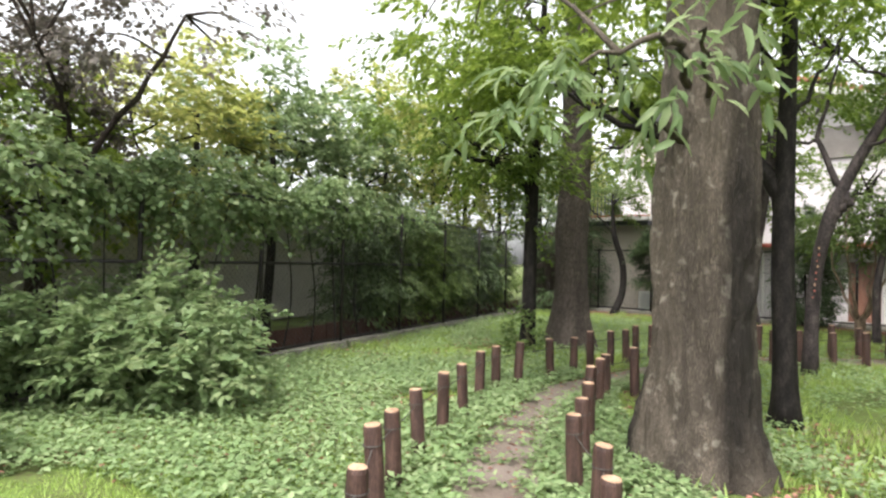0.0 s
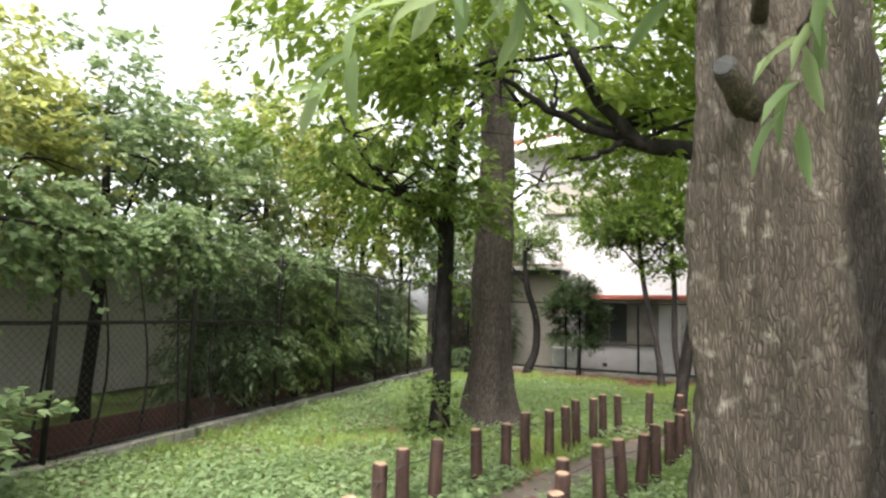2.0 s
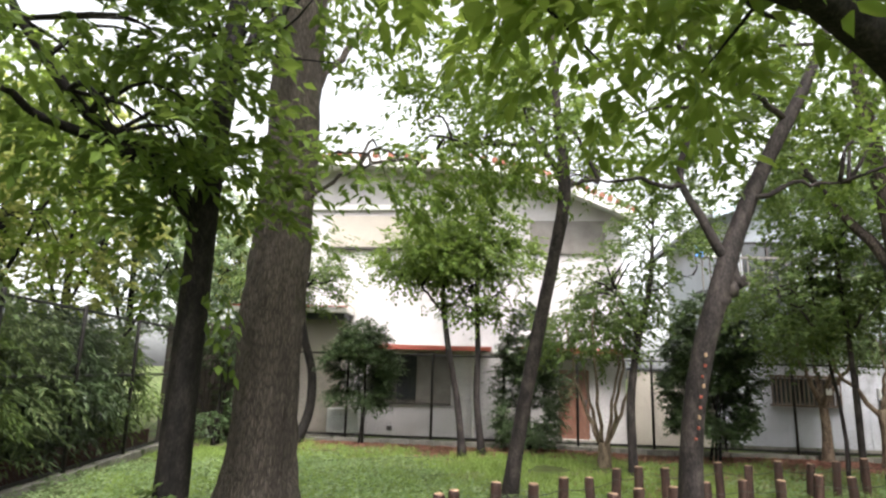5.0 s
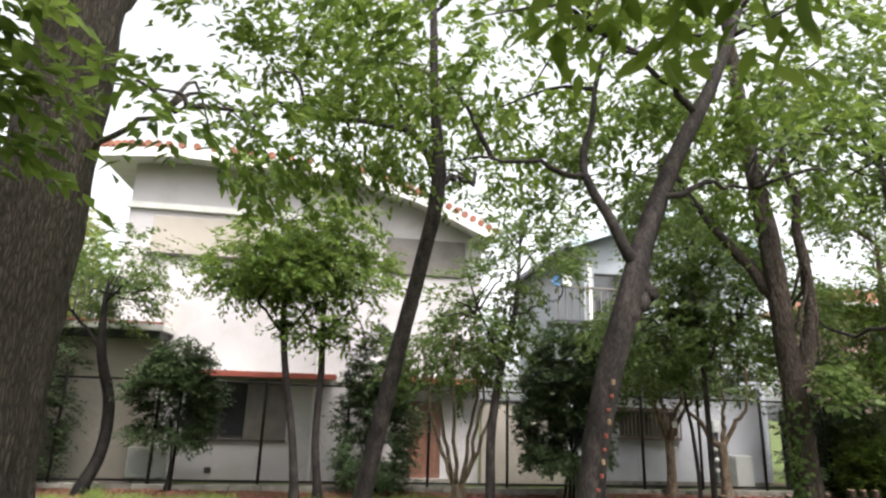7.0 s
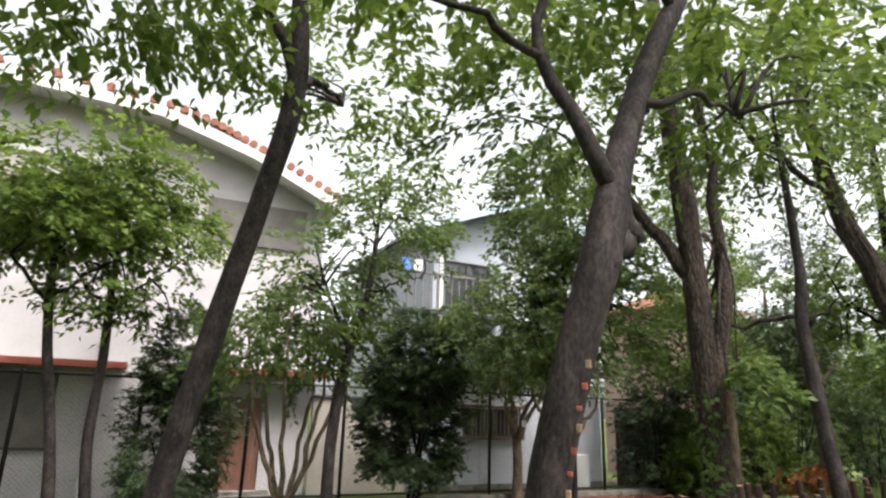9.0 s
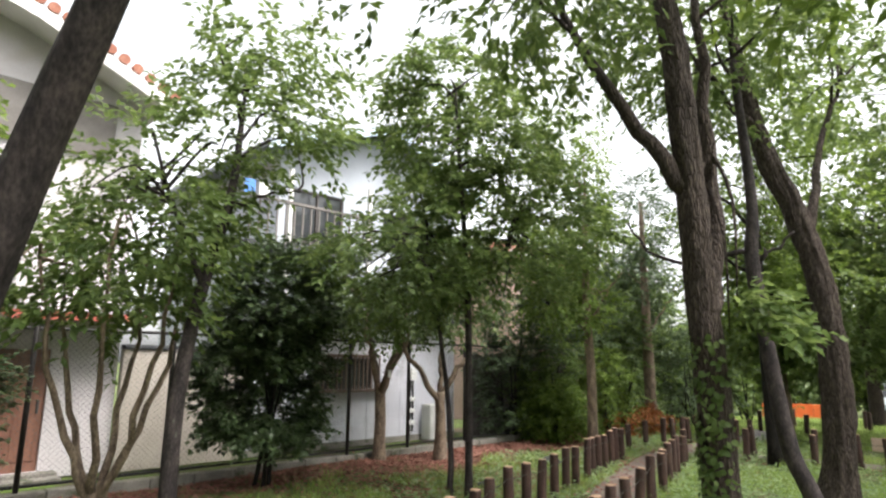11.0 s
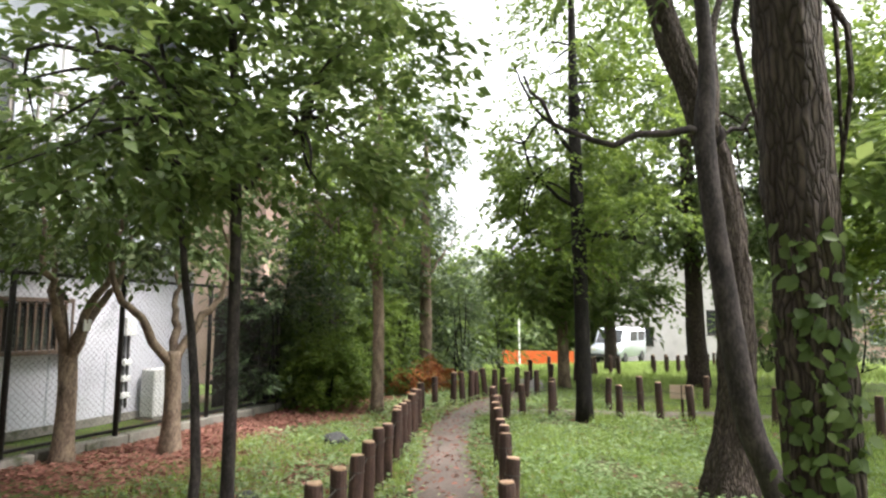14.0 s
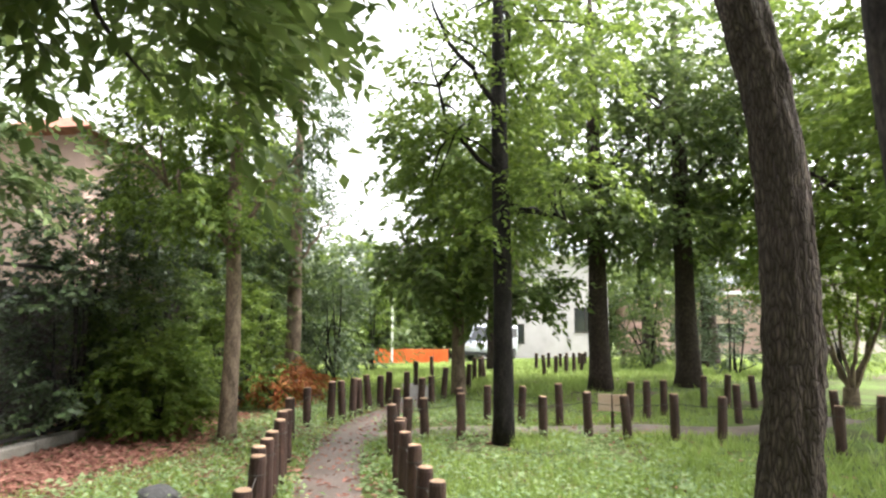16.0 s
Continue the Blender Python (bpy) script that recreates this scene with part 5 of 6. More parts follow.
tree("tree", (17.6, 10.2), [(0, 0, 0), (0.02, 0, 1.5), (0, 0.05, 3.2), (0.05, 0, 5.5)], [0.11, 0.095, 0.085, 0.04], [([(0, 0, 2.3), (0.1, 0.5, 2.8), (0.2, 0.9, 3.2)], 0.03), ([(0, 0, 2.6), (-0.2, -0.4, 3.2), (-0.3, -0.7, 3.6)], 0.03)],
     [(0.1, 0.7, 3.4, 0.95, 0.95, 0.8, 190), (0, 0.5, 5.0, 0.95, 0.95, 1.2, 230), (0.2, 0.6, 6.6, 0.8, 0.8, 0.9, 110), (-0.1, -0.1, 2.9, 0.5, 0.5, 0.35, 50)], "bark_pale", "leaf_oak", "slender tree with pale brown stem beside the path", flare=0.3, length=0.09, width=0.045, dense=2.0)
tree("tree", (22.4, 8.4), [(0, 0, 0), (0, 0, 1.5), (0.05, 0, 3.5), (0, 0, 6.5)], [0.17, 0.15, 0.12, 0.05], [([(0, 0, 2.6), (0.2, -0.6, 3.4), (0.3, -0.9, 4)], 0.04)],
     [(0.2, 0.5, 3.8, 1.3, 1.2, 1.2, 280), (0.1, 0.3, 6.0, 1.2, 1.2, 1.3, 220)], "bark_pale", "leaf_dark", "pale-stemmed evergreen at the bend of the path", length=0.09, width=0.045, dense=1.9)
for at, h, r, bk, lf in (((20.3, 5.6), 6.0, 0.12, "bark_pale", "leaf_mid"), ((19.9, 2.4), 10, 0.2, "bark_brown", "leaf_mid"), ((19.7, 0.0), 10, 0.23, "bark_brown", "leaf_blue"), ((18.5, -2.5), 9, 0.24, "bark_brown", "leaf_oak"),
                         ((27.5, 0.5), 8, 0.2, "bark_brown", "leaf_mid"), ((15.6, -0.6), 8, 0.2, "bark_brown", "leaf_oak"), ((25.0, -7.0), 9, 0.25, "bark_brown", "leaf_oak"),
                         ((30.0, -9.0), 9, 0.25, "bark_brown", "leaf_mid"), ((12.5, 1.5), 8.5, 0.22, "bark_brown", "leaf_oak"), ((8.5, 3.2), 8.0, 0.2, "bark_brown", "leaf_oak"), ((26, 9.5), 7, 0.15, "bark_pale", "leaf_mid")):
    w = h * 0.21
    tree("tree", at, [(0, 0, 0), (0.03, 0, h * 0.2), (0.0, 0.05, h * 0.5), (0.1, 0, h * 0.9)], [r * 1.2, r, r * 0.8, r * 0.25],
         [([(0, 0, h * 0.4), (w * 0.5, 0.3, h * 0.5), (w * 0.9, 0.4, h * 0.58)], r * 0.3), ([(0, 0, h * 0.45), (-w * 0.5, -0.4, h * 0.55), (-w * 0.8, -0.6, h * 0.62)], r * 0.3)],
         [(w * 0.5, 0.3, h * 0.52, w, w, h * 0.12, 110), (-w * 0.5, -0.4, h * 0.62, w, w, h * 0.13, 120), (0, 0, h * 0.8, w * 1.2, w * 1.2, h * 0.17, 170), (0.2, 0.9, h * 0.4, w * 0.9, w * 0.8, h * 0.08, 70), (-0.3, -0.9, h * 0.36, w * 0.8, w * 0.8, h * 0.07, 50)],
         bk, lf, "tall park tree standing on the open lawn", group="park trees", flare=0.3, length=0.17, width=0.085, reach=0.6, rings=18, dense=1.7, gaps=0.5)
# twin slim stems by the fence
tree("tree", (12.3, 12.0), [(0, 0, 0), (0.0, 0.0, 1.5), (0.0, 0.04, 3), (0.02, 0.15, 4.6), (0.0, 0.2, 5.6)], [0.055, 0.045, 0.04, 0.025, 0.01],
     [([(0.0, 0.2, -0.1), (0.02, 0.24, 0.6), (0.03, 0.33, 1.7), (0.05, 0.53, 2.8), (0.07, 0.75, 4.2)], 0.045), ([(0, -0.05, 2.6), (0.4, -0.4, 3.2), (0.7, -0.6, 3.6)], 0.022), ([(-0.4, 0.3, 2.6), (-0.7, 0.7, 3.2), (-0.9, 0.9, 3.5)], 0.022)],
     [(0.2, -0.2, 3.6, 1.1, 1.1, 0.8, 190), (-0.5, 0.9, 3.2, 1.2, 1.1, 0.8, 220), (0, 0.1, 4.8, 1.1, 1.1, 0.8, 150), (-0.2, -0.5, 2.7, 0.8, 0.7, 0.45, 70), (0.3, 1.5, 3.0, 1.0, 0.9, 0.7, 120), (0.2, -1.0, 3.4, 1.2, 0.9, 0.5, 90), (0.0, 0.2, 5.6, 0.8, 0.9, 0.6, 160), (0.1, -0.5, 4.4, 1.0, 0.9, 0.6, 130)], "bark_slim", "leaf_mid", "slim twin-stemmed young tree near the fence", flare=0.3, length=0.105, width=0.05, dense=1.3, gaps=0.6)
# lopped trees with bare pale feet
for at, s, lim in (((14.9, 14.0), 1.0, [(-0.5, 0.1), (0.35, 0.3), (0.55, -0.3), (-0.2, -0.4)]), ((15.15, 12.95), 0.9, [(-0.45, 0.5), (0.4, 0.1), (0.1, -0.45)])):
    tree("tree", at, [(0, 0, 0), (0.03, 0, 0.7 * s), (0.0, 0.02, 1.3 * s)], [0.115, 0.095, 0.09],
         [([(0, 0, 1.1 * s), (x * 0.6, y * 0.6, 1.7 * s), (x * 1.1, y * 1.1, 2.1 * s), (x * 1.3, y * 1.3, 2.7 * s)], 0.06) for x, y in lim],
         [(0, 0, 2.75, 1.2, 1.1, 0.5, 170), (0.2, 0.1, 3.4, 1.0, 1.0, 0.5, 100)], "bark_pale", "leaf_blue", "lopped tree with pale flaking bark in leaf litter", group="lopped trees", flare=0.35, length=0.1, width=0.05)
tg = thing("tree_tag", pose(14.82, 13.85, 0), "small white name tag tied to a tree", "tag")
part("plate", box((-0.12, -0.05, 1.42), (0.1, -0.035, 1.55), 0.004), "plastic_white", tg)
bm = bmesh.new()
add_tube(bm, [(-0.12, -0.04, 1.5), (-0.06, 0.1, 1.51), (0.1, -0.04, 1.5)], [0.004] * 3, 5)
part("string", bm, "wire", tg)
tree("tree", (16.1, 0.1), [(0, 0, 0), (0, 0, 0.35)], [0.13, 0.12],
     [([(0, 0, 0.25), (math.cos(a) * 0.25, math.sin(a) * 0.25, 0.8), (math.cos(a) * 0.5, math.sin(a) * 0.5, 1.5), (math.cos(a) * 0.8, math.sin(a) * 0.8, 2.3)], 0.045) for a in (0.2, 1.3, 2.4, 3.5, 4.4, 5.5)],
     [(0.2, 0.3, 2.3, 1.1, 1.1, 0.7, 170), (-0.4, -0.2, 3.0, 1.0, 1.0, 0.7, 130), (0.6, -0.4, 1.6, 0.7, 0.7, 0.35, 60)], "bark_pale", "leaf_bright", "many-stemmed small tree on the open lawn", flare=0.2, rings=8, length=0.11, width=0.05)
# slim trees in front of the houses
tree("tree", (9.25, 14.2), [(0, 0, 0), (0.02, 0.02, 1.3), (0.25, 0.0, 2.4), (0.55, -0.05, 3.4), (0.75, 0, 4.6)], [0.085, 0.07, 0.062, 0.05, 0.022],
     [([(0.25, 0, 2.4), (0.1, 0.2, 3), (0.0, 0.4, 3.5)], 0.035), ([(0.5, 0, 3.2), (0.9, -0.3, 3.5), (1.2, -0.5, 3.6)], 0.025)],
     [(0.1, 0.3, 3.5, 0.8, 0.8, 0.6, 120), (0.8, -0.1, 4.2, 0.9, 0.9, 0.7, 150), (-0.5, 0.2, 2.9, 0.7, 0.7, 0.45, 80), (0.8, -0.3, 5.0, 0.6, 0.6, 0.6, 60)], "bark_slim", "leaf_mid", "slim dark tree with airy light crown", length=0.095, width=0.045)
tree("tree", (9.5, 15.15), [(0, 0, 0), (0, 0, 0.45)], [0.12, 0.11],
     [([(0, 0, 0.3), (math.cos(a) * 0.3, math.sin(a) * 0.3, 0.9), (math.cos(a) * 0.55, math.sin(a) * 0.55, 1.7), (math.cos(a) * 0.7, math.sin(a) * 0.7, 2.6)], 0.045) for a in (0.3, 1.5, 2.6, 3.7, 4.6, 5.6)],
     [(-0.3, 0, 2.6, 0.9, 0.9, 0.6, 130), (0.4, 0, 3.0, 0.8, 0.8, 0.6, 110)], "bark_pale", "leaf_mid", "many-stemmed pale tree before the house door", flare=0.2, rings=8, length=0.11, width=0.05)
for at, top, lf in (((7.7, 17.4), (-0.45, 0.2), "leaf_oak"), ((8.25, 17.5), (-0.1, 0.15), "leaf_oak")):
    tree("tree", at, [(0, 0, 0), (-0.12, 0.05, 1.1), (top[0] * 0.8, 0.1, 2.3), (top[0], top[1], 3.4), (top[0], top[1], 4.6)], [0.085, 0.07, 0.062, 0.05, 0.02],
         [([(top[0], 0.1, 2.9), (top[0] - 0.5, 0.2, 3.4), (top[0] - 0.9, 0.3, 3.6)], 0.03), ([(top[0], 0.1, 3.0), (top[0] + 0.5, 0, 3.5), (top[0] + 0.8, 0, 3.7)], 0.03)],
         [(top[0] - 0.7, 0.2, 4.1, 0.9, 0.9, 0.55, 150), (top[0] + 0.5, 0.1, 4.2, 0.9, 0.9, 0.55, 150), (top[0], 0.1, 5.0, 0.9, 0.9, 0.6, 130), (top[0] + 0.5, -0.2, 3.0, 0.5, 0.5, 0.3, 40)], "bark_slim", lf, "slender tree with spreading feathery crown by the fence", group="slender trees", length=0.11, width=0.05, dense=1.35, gaps=0.65)
tree("tree", (5.0, 20.2), [(0, 0, 0), (0.3, 0.1, 0.7), (0.3, 0.1, 1.6), (0.0, 0, 2.5), (-0.1, 0, 3.6)], [0.12, 0.11, 0.1, 0.09, 0.04], [([(0, 0, 2.5), (-0.5, 0, 3.1), (-0.9, 0, 3.4)], 0.04)],
     [(-0.2, 0, 3.6, 1.2, 1.2, 0.6, 180), (0.2, -0.1, 4.3, 0.9, 0.9, 0.6, 100)], "bark_dark", "leaf_mid", "bowed dark tree in the fence corner")


# ---------------------------------------------------------------- evergreens, shrubs, hedges
def shrub(name, at, blobs, leaf, label, stems=5, group="", length=0.07, width=0.035, per=16, reach=0.28, droop=0.15, gaps=0.25, stem_mat="stem", category="shrub"):
    foot = thing(name, pose(at[0], at[1], ground_z(*at)), label, category, group)
    for k in range(stems):
        bm = bmesh.new()
        b = blobs[k % len(blobs)]
        tip = np.array(b[:3]) + rng.normal(0, 0.35, 3) * np.array(b[3:6])
        a = np.array([rng.normal(0, 0.08), rng.normal(0, 0.08), -0.08])
        q = (a + tip) / 2 + rng.normal(0, 0.06, 3)
        add_tube(bm, spline([a, q, tip], 8), np.linspace(0.035, 0.01, 8), 6)
        part("stem", bm, stem_mat, foot, smooth=True)
    link("foliage", crown_mesh("foliage", blobs, per, reach, length, width, droop, False, gaps, 0.03, 1.25), leaf, foot)
    return foot


shrub("evergreen", (6.35, 19.85), [(0, 0, 1.65, 0.72, 0.72, 0.8, 950), (0, 0, 2.3, 0.5, 0.5, 0.4, 300)], "leaf_dark", "rounded dark evergreen clipped on a short stem", 2, stem_mat="bark_dark", category="tree")
shrub("evergreen", (9.6, 17.6), [(0, 0, 1.2, 0.7, 0.7, 1.1, 800), (0, 0, 2.3, 0.5, 0.5, 0.8, 450)], "leaf_dark", "conical dark evergreen beside the house door", 4, stem_mat="bark_dark", category="tree")
shrub("evergreen", (12.35, 14.9), [(0, 0, 1.4, 0.85, 0.85, 0.85, 900), (0, 0, 2.4, 0.75, 0.75, 0.85, 750)], "leaf_dark", "tall dark columnar evergreen by the fence", 3, stem_mat="bark_dark", category="tree", length=0.085, width=0.045)
shrub("shrub", (-3.3, 7.3), [(0, 0, 0.75, 1.25, 1.0, 0.6, 420), (0.6, -0.5, 0.5, 0.9, 0.7, 0.4, 180), (-0.9, -0.3, 0.6, 0.9, 0.8, 0.5, 200)], "leaf_pale", "wide leafy shrub spreading over the grass", 12, length=0.11, width=0.05, reach=0.34)
shrub("shrub", (-5.0, 5.6), [(0, 0, 0.8, 1.2, 1.2, 0.7, 300)], "leaf_pale", "broad leafy shrub at the fence", 8, length=0.11, width=0.05, reach=0.34)
shrub("shrub", (-3.5, 4.7), [(0, 0, 0.22, 0.45, 0.45, 0.22, 60)], "leaf_pale", "low bright green weeds clump", 5, length=0.1, width=0.055)
for k, (x, y, hgt) in enumerate(((0.0, 15.2, 2.3), (0.55, 16.6, 2.5), (1.2, 17.9, 2.4), (1.8, 19.2, 2.3), (-0.7, 13.6, 2.2), (-1.15, 12.5, 2.3), (-0.3, 14.4, 2.4), (0.3, 15.9, 2.3), (0.9, 17.2, 2.5))):
    shrub("bamboo_clump", (x - 0.85, y + 0.2), [(0, 0, hgt * 0.78, 0.6, 0.6, hgt * 0.25, 120), (0.2, -0.1, hgt * 0.5, 0.6, 0.6, hgt * 0.22, 110), (0.1, 0, hgt * 0.25, 0.5, 0.6, hgt * 0.14, 60)], ("leaf_mid", "leaf_blue", "leaf_dark")[k % 3], "drooping bamboo-like shrub with dark stems by the fence", 8, "fence shrubs", 0.15, 0.026, 12, 0.35, 0.6, stem_mat="bark_dark")
# tangle of trees and climbers behind the tall fence
back = [(-8.2, 4.5), (-7.4, 7.0), (-6.4, 8.8), (-5.0, 10.6), (-4.3, 12.4), (-3.2, 14.0), (-2.6, 16.2), (-1.5, 18.0), (-0.6, 20.0), (0.6, 21.8), (2.2, 23.5), (3.6, 25.2), (5.0, 27.0)]
for k, (x, y) in enumerate(back):
    x += 0.7
    h = (4.6 if k < 3 else 5.6 if k < 6 else 7.2) + 0.5 * math.sin(k * 1.9)
    tree("tree", (x, y), [(0, 0, 0), (0.1, 0, h * 0.35), (0, 0.1, h * 0.75)], [0.1, 0.08, 0.04], [([(0, 0, h * 0.3), (0.5, -0.3, h * 0.5), (0.8, -0.4, h * 0.62)], 0.04), ([(0, 0, h * 0.35), (-0.5, -0.4, h * 0.55), (-0.8, -0.6, h * 0.7)], 0.04)],
         [(0.3, -0.2, h * 0.62, 1.3, 1.3, h * 0.16, 170), (-0.4, 0.1, h * 0.8, 1.3, 1.3, h * 0.16, 170), (0.2, -0.2, h * 0.44, 1.2, 1.2, h * 0.11, 55)],
         "bark_dark", ("leaf_pale", "leaf_yellow", "leaf_bright", "leaf_yellow", "leaf_pale")[k % 5], "bushy tree growing thickly behind the fence", group="trees behind the fence", length=0.13, width=0.07, reach=0.45, rings=12, gaps=0.4, dense=1.25)
climb = thing("climbing_vine", pose(-6.0, 2.2, 0, 0, 0, math.degrees(math.atan2(18.3, 8.3))), "leafy vine hanging over the chain link fence", "vine")
link("foliage", crown_mesh("foliage", [(7.2, 0, 2.45, 1.6, 0.28, 0.5, 260), (10.0, 0, 2.6, 1.2, 0.25, 0.35, 120), (4.0, 0, 2.3, 1.8, 0.3, 0.7, 220), (13.0, 0.1, 2.5, 1.2, 0.25, 0.3, 70)], 14, 0.3, 0.09, 0.06, 0.6, False, 0.3, None, 1.4), "leaf_pale", climb)
for k in range(14):
    bm = bmesh.new()
    x = 3 + k * 0.7
    add_tube(bm, spline([(x, 0.06, 0), (x + 0.2 * math.sin(k), 0.07, 1.0), (x + 0.3 * math.cos(k), 0.06, 2.5)], 8), np.linspace(0.018, 0.008, 8), 5)
    part("vine_stem", bm, "bark_dark", climb)
# airy grey-leaved tree on the near side
tree("tree", (-5.6, 8.8), [(0, 0, 0), (0.05, 0, 1.3), (0.2, 0.0, 2.6), (0.3, 0, 4.6)], [0.2, 0.17, 0.13, 0.05],
     [([(0.1, 0, 1.8), (0.9, -0.5, 2.6), (1.9, -0.9, 3.6), (2.6, -1.2, 4.4)], 0.06), ([(0.2, 0, 2.5), (-0.5, -0.5, 3.5), (-0.9, -0.8, 4.2)], 0.06), ([(0.9, -0.5, 2.6), (1.4, -1.6, 3.3), (1.6, -2.4, 3.9)], 0.04)],
     [(0.6, -0.6, 3.4, 1.4, 1.3, 0.8, 210), (2.3, -1.3, 4.3, 1.5, 1.3, 0.6, 130), (-0.7, -0.6, 4.2, 1.6, 1.5, 0.8, 200), (0.9, -1.6, 4.9, 1.8, 1.3, 0.6, 130), (-0.5, -0.8, 2.2, 1.0, 0.9, 0.6, 120)], "bark_brown", "leaf_purple", "airy tree with small dull leaves over the fence", length=0.085, width=0.05, gaps=0.7)
# dark evergreens along the fence towards the bend
for k, (x, y, h, w, lf) in enumerate(((18.5, 12.0, 3.4, 0.8, "leaf_dark"), (19.0, 11.2, 2.2, 0.8, "leaf_dark"), (19.6, 11.2, 4.0, 1.0, "leaf_dark"), (20.4, 9.9, 2.0, 0.9, "leaf_dark"), (21.4, 10.2, 4.4, 1.2, "leaf_dark"),
                                        (22.6, 9.2, 3.2, 1.1, "leaf_mid"), (24.0, 9.0, 4.5, 1.3, "leaf_dark"), (18.4, 11.0, 1.2, 0.6, "leaf_dark"), (21.8, -4.2, 3.0, 1.3, "leaf_mid"), (24.2, -3.2, 3.2, 1.4, "leaf_mid"), (26.5, -6.0, 3.4, 1.6, "leaf_mid"), (20.0, -6.0, 3.2, 1.4, "leaf_mid"), (29.5, -11.5, 3.6, 1.8, "leaf_mid"), (26.5, 7.2, 4.6, 1.5, "leaf_mid"), (29.0, 5.6, 5.2, 1.7, "leaf_mid"), (31.0, 3.6, 4.2, 1.6, "leaf_mid"), (24.6, 6.9, 3.4, 1.0, "leaf_mid"))):
    shrub("evergreen_shrub", (x, y), [(0, 0, h * 0.4, w, w, h * 0.36, 240), (0, 0, h * 0.75, w * 0.8, w * 0.8, h * 0.28, 160)], ("leaf_dark", "leaf_mid", "leaf_dark", "leaf_oak")[k % 4], "dense dark evergreen bush lining the fence", 5, "evergreen bushes", 0.085, 0.042, stem_mat="bark_dark")
shrub("fern", (20.9, 8.75), [(0, 0, 0.35, 0.45, 0.45, 0.3, 70)], "leaf_red", "yellow and rust coloured fern clump by the path", 4, length=0.14, width=0.025, droop=0.6)
shrub("fern", (20.2, 9.15), [(0, 0, 0.35, 0.4, 0.4, 0.3, 45)], "leaf_red", "rust coloured dying shrub by the path", 4, length=0.12, width=0.03, droop=0.4)
shrub("ivy_clump", (1.38, 11.1), [(0, 0, 0.45, 0.2, 0.2, 0.4, 26), (0.05, -0.05, 0.12, 0.25, 0.25, 0.12, 14)], "leaf_mid", "leafy suckers around the dark tree foot", 5, length=0.08, width=0.05)
shrub("evergreen", (3.3, 20.6), [(0, 0, 1.3, 0.9, 0.8, 1.2, 300), (0.2, 0, 2.6, 0.7, 0.7, 0.8, 160)], "leaf_dark", "dark evergreen filling the fence corner", 4, stem_mat="bark_dark", category="tree")
# bush added only to darken the shadowed corner between old tree and annex
shrub("evergreen", (4.35, 21.7), [(0, 0, 1.2, 0.7, 0.7, 1.1, 300), (0, 0, 2.4, 0.6, 0.6, 0.8, 160)], "leaf_dark", "dark evergreen added in place of the corner's shade", 4, stem_mat="bark_dark", category="tree")
# thickets that close the view beyond the lawn
for k in range(26):
    a = k / 25
    x, y = 29 + 12 * math.sin(a * 2.6), 14 - 50 * a
    h = 5.5 + 2.0 * math.sin(k * 2.1)
    tree("tree", (x + 8, y), [(0, 0, 0), (0.1, 0, h * 0.4), (0, 0, h * 0.8)], [0.2, 0.15, 0.06], [([(0, 0, h * 0.4), (0.7, 0.5, h * 0.6)], 0.05)],
         [(0, 0, h * 0.55, 2.2, 2.2, h * 0.2, 170), (0.3, 0.3, h * 0.8, 2.0, 2.0, h * 0.2, 170), (-0.4, 0.2, h * 0.3, 1.8, 1.8, h * 0.14, 80)], "bark_brown", ("leaf_mid", "leaf_oak", "leaf_blue")[k % 3], "distant leafy tree closing the park", group="distant trees", length=0.3, width=0.17, reach=0.8, rings=8, twigs=2, per=10, dense=1.5)

# ---------------------------------------------------------------- ground cover
fa, fb = np.array([-6.0, 2.2]), np.array([2.3, 20.5])
ra, rb = np.array([4.5, 21.5]), np.array([20.4, 10.57])
midline = np.vstack([mid, side2])


def free(p, width):
    """True where a plant may stand: inside the fences and off the trodden path."""
    d1, d2 = fb - fa, rb - ra
    ins = (d1[0] * (p[:, 1] - fa[1]) - d1[1] * (p[:, 0] - fa[0]) < -0.3) & ((d2[0] * (p[:, 1] - ra[1]) - d2[1] * (p[:, 0] - ra[0]) < -17 - 5 * np.sin(p[:, 0] * 2.3) - 16 * (p[:, 0] > 13.2 + 0.6 * np.sin(p[:, 1] * 5))) | (p[:, 0] > 20))
    dist = np.full(len(p), 9.0)
    for i in range(0, len(midline), 2):
        dist = np.minimum(dist, np.hypot(p[:, 0] - midline[i, 0], p[:, 1] - midline[i, 1]))
    return ins & (dist > width + rng.uniform(-0.12, 0.1, len(p)))


def scatter(n, boxes):
    out = []
    area = [(b[1] - b[0]) * (b[3] - b[2]) * b[4] for b in boxes]
    for b, a in zip(boxes, area):
        k = int(n * a / sum(area))
        out.append(np.stack([rng.uniform(b[0], b[1], k), rng.uniform(b[2], b[3], k)], 1) + rng.normal(0, 0.45, (k, 2)))
    return np.vstack(out)


def on_ground(p):
    return np.array([ground_z(x, y) + 0.05 * noise.noise(Vector((x * 0.45, y * 0.45, 0))) - 0.025 for x, y in p])


def patchy(p, th, s):
    return np.array([noise.noise(Vector((x * s, y * s, 5))) for x, y in p]) > th


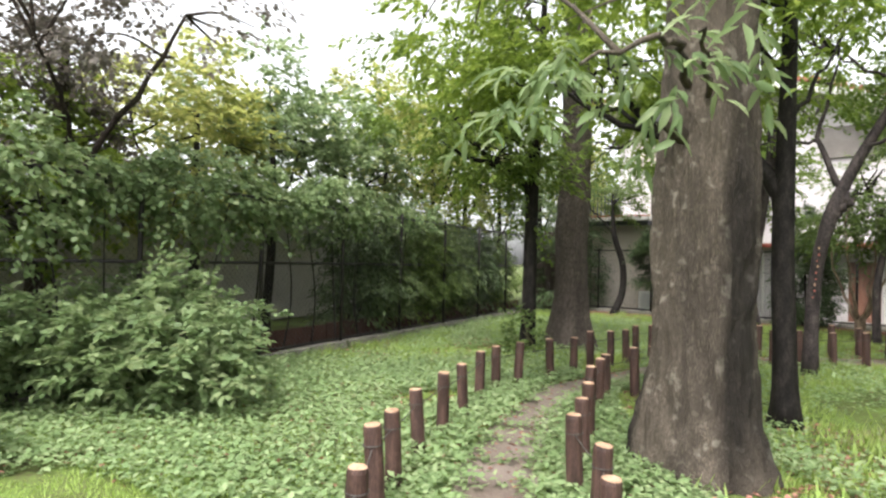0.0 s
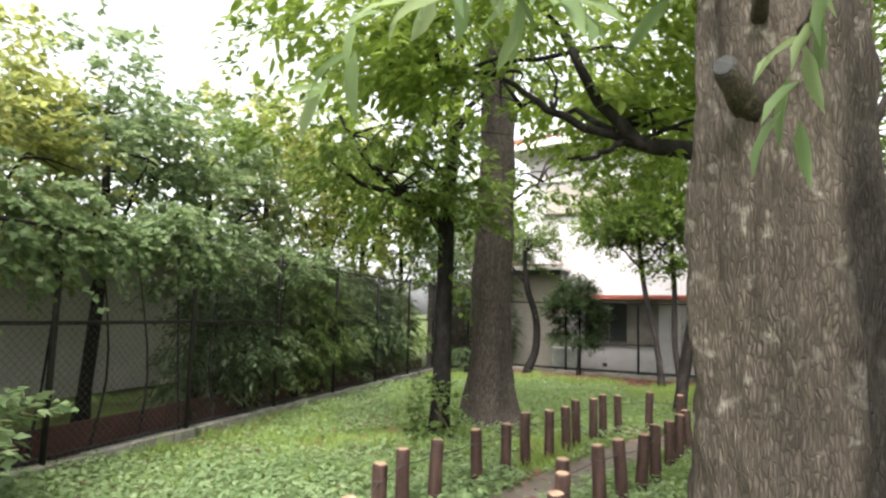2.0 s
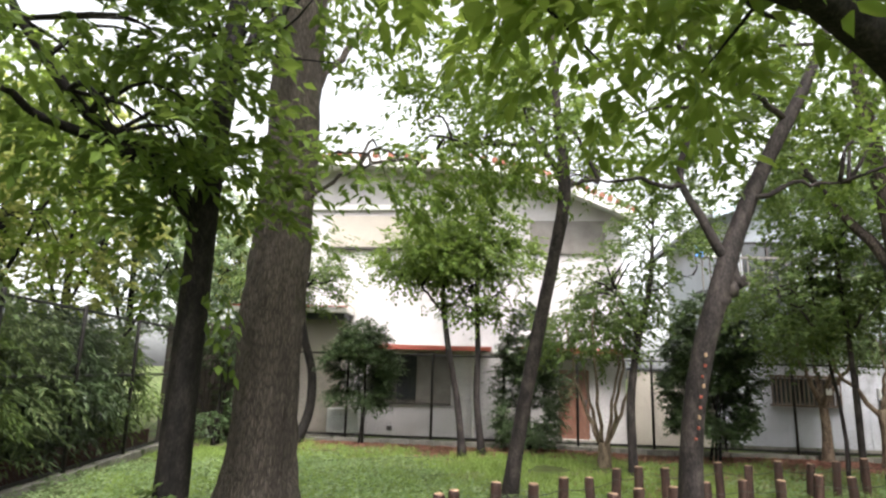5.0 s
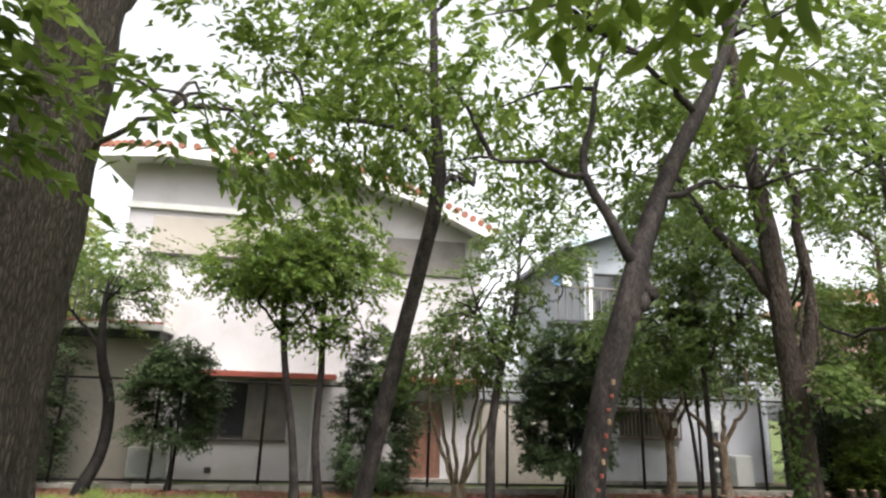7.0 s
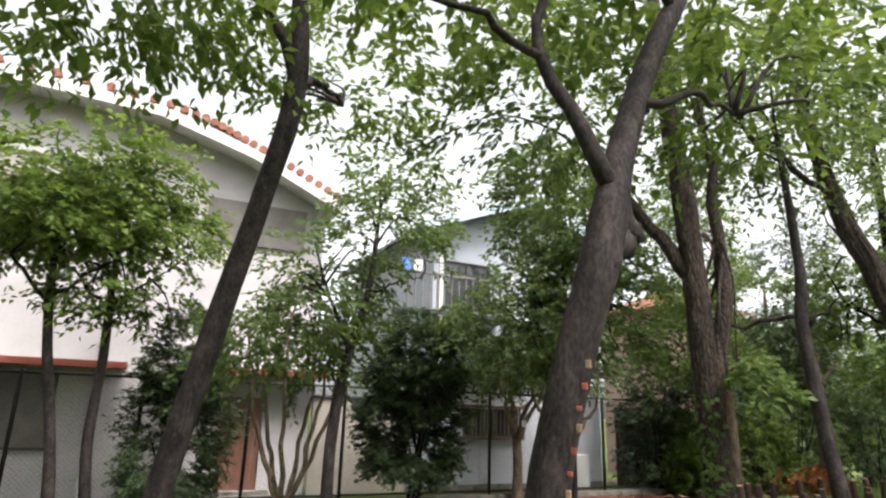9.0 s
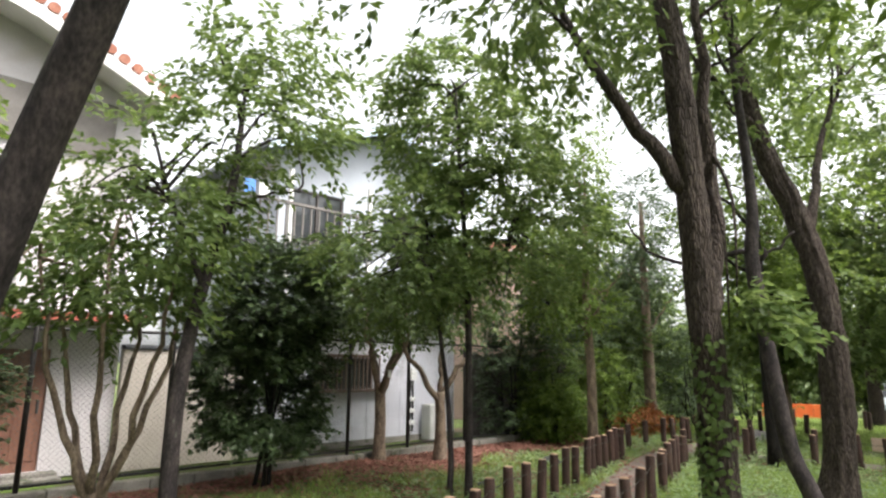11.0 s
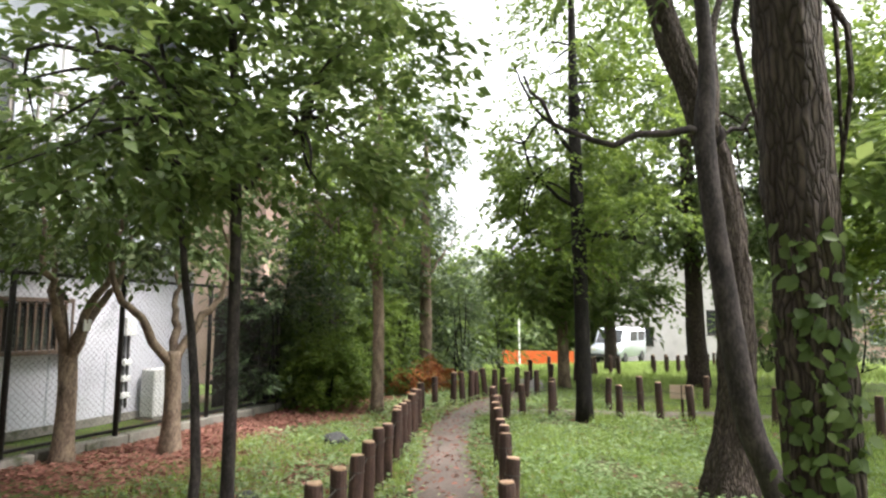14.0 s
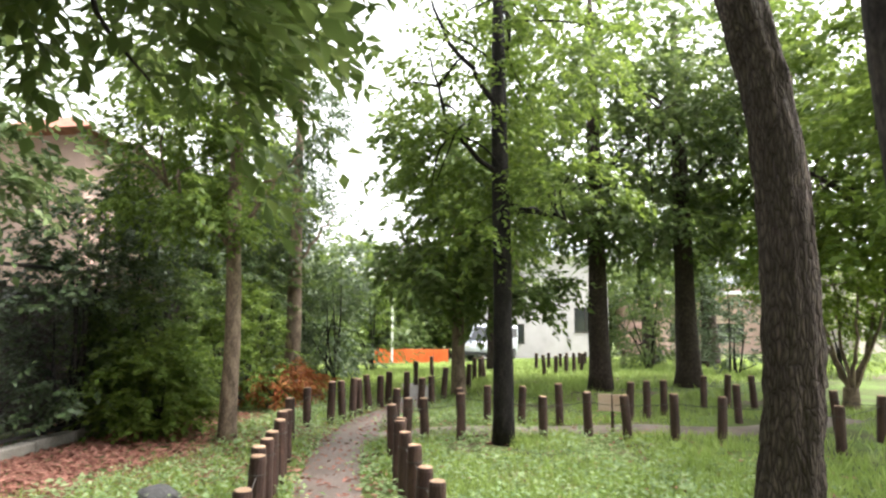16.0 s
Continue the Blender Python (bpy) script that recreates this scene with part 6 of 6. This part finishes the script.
AREAS = [(-6, 4, 0.5, 12, 3), (-1, 10, 8, 21, 2.2), (8, 17, 5, 14, 2.6), (13, 26, 0, 12, 1.2), (2, 14, 0, 8, 0.5), (20, 34, -10, 4, 0.35)]
p = scatter(420000, AREAS)
p = p[free(p, 0.4)]
p = p[patchy(p, -0.2, 0.9)]
m = len(p)
base = np.column_stack([p, on_ground(p)])
a = rng.uniform(0, 2 * math.pi, m)
lean = np.stack([np.cos(a), np.sin(a), rng.uniform(0.9, 2.6, m)], 1)
side = np.stack([-np.sin(a), np.cos(a), np.zeros(m)], 1)
tuft = np.array([noise.noise(Vector((x * 2.6, y * 2.6, 1))) for x, y in p])
hgt = (rng.uniform(0.05, 0.14, m) * np.clip(1 + 1.3 * tuft, 0.4, 2.0) * np.where((p[:, 0] < 4) & (p[:, 1] < 9), 0.6, 1.0))[:, None]
tip = base + unit(lean) * hgt
v = np.stack([base - side * 0.0065, base + side * 0.0065, tip], 1).reshape(-1, 3)
tagged(link("grass", raw_mesh("grass", v, np.arange(3 * m)), "grass"), "short bright green grass over the lawn", "grass", kind="stuff")
p = scatter(200000, [(-6, 3, 0.5, 10, 4), (-1, 6, 8, 18, 1.6), (6, 20, 6, 13, 1.3), (0.5, 3, 1, 8, 4)])
p = p[free(p, 0.29)]
p = p[patchy(p, -0.38, 0.6)]
m = len(p)
base = np.column_stack([p, on_ground(p) + rng.uniform(0.01, 0.13, m)])
a = rng.uniform(0, 2 * math.pi, m)
d_ = np.stack([np.cos(a), np.sin(a), rng.uniform(-0.3, 0.6, m)], 1)
tagged(link("weeds", leaf_mesh("weeds", base, d_, np.array([0, 0, 1.0]) + rng.normal(0, 0.3, (m, 3)), rng.uniform(0.035, 0.09, m), rng.uniform(0.022, 0.05, m), False), "weed"), "low broad-leaved weeds covering the ground", "weeds", kind="stuff")
p = scatter(60000, [(20, 36, -12, 8, 1), (2, 14, -2, 7, 0.6)])
p = p[free(p, 0.4)]
m = len(p)
base = np.column_stack([p, on_ground(p)])
a = rng.uniform(0, 2 * math.pi, m)
lean = np.stack([np.cos(a), np.sin(a), rng.uniform(0.8, 2.2, m)], 1)
side = np.stack([-np.sin(a), np.cos(a), np.zeros(m)], 1)
tip = base + unit(lean) * rng.uniform(0.08, 0.2, m)[:, None]
v = np.stack([base - side * 0.016, base + side * 0.016, tip], 1).reshape(-1, 3)
tagged(link("grass", raw_mesh("grass", v, np.arange(3 * m)), "grass"), "longer grass on the far lawn", "grass", kind="stuff")
# fallen leaves along the fence, by the path edges and under the bushes
u = rng.uniform(0, 1, 16000)
q = ra + (rb - ra) * u[:, None] + np.array([-0.62, -0.78]) * (np.abs(rng.normal(0, 0.7, 16000)) + 0.12)[:, None]
w = scatter(24000, [(16, 19.5, 9.9, 12, 2), (12.5, 18, 11.3, 13.3, 2.2), (-3, 3, 5, 14, 0.3), (8, 16, 11.5, 14, 0.8), (1, 4, 2, 7, 0.8), (6, 18, 5, 11, 0.15)])
r_ = mid[rng.integers(60, 140, 2600)] + rng.normal(0, 0.4, (2600, 2))
p = np.vstack([q, w, r_])
m = len(p)
base = np.column_stack([p, on_ground(p) + rng.uniform(0.01, 0.035, m)])
a = rng.uniform(0, 2 * math.pi, m)
d_ = np.stack([np.cos(a), np.sin(a), rng.uniform(-0.2, 0.3, m)], 1)
tagged(link("leaf_litter", leaf_mesh("leaf_litter", base, d_, np.array([0, 0, 1.0]) + rng.normal(0, 0.3, (m, 3)), rng.uniform(0.04, 0.1, m), rng.uniform(0.02, 0.05, m), False), "leaf_litter"), "reddish brown fallen leaves on the soil", "leaves", kind="stuff")
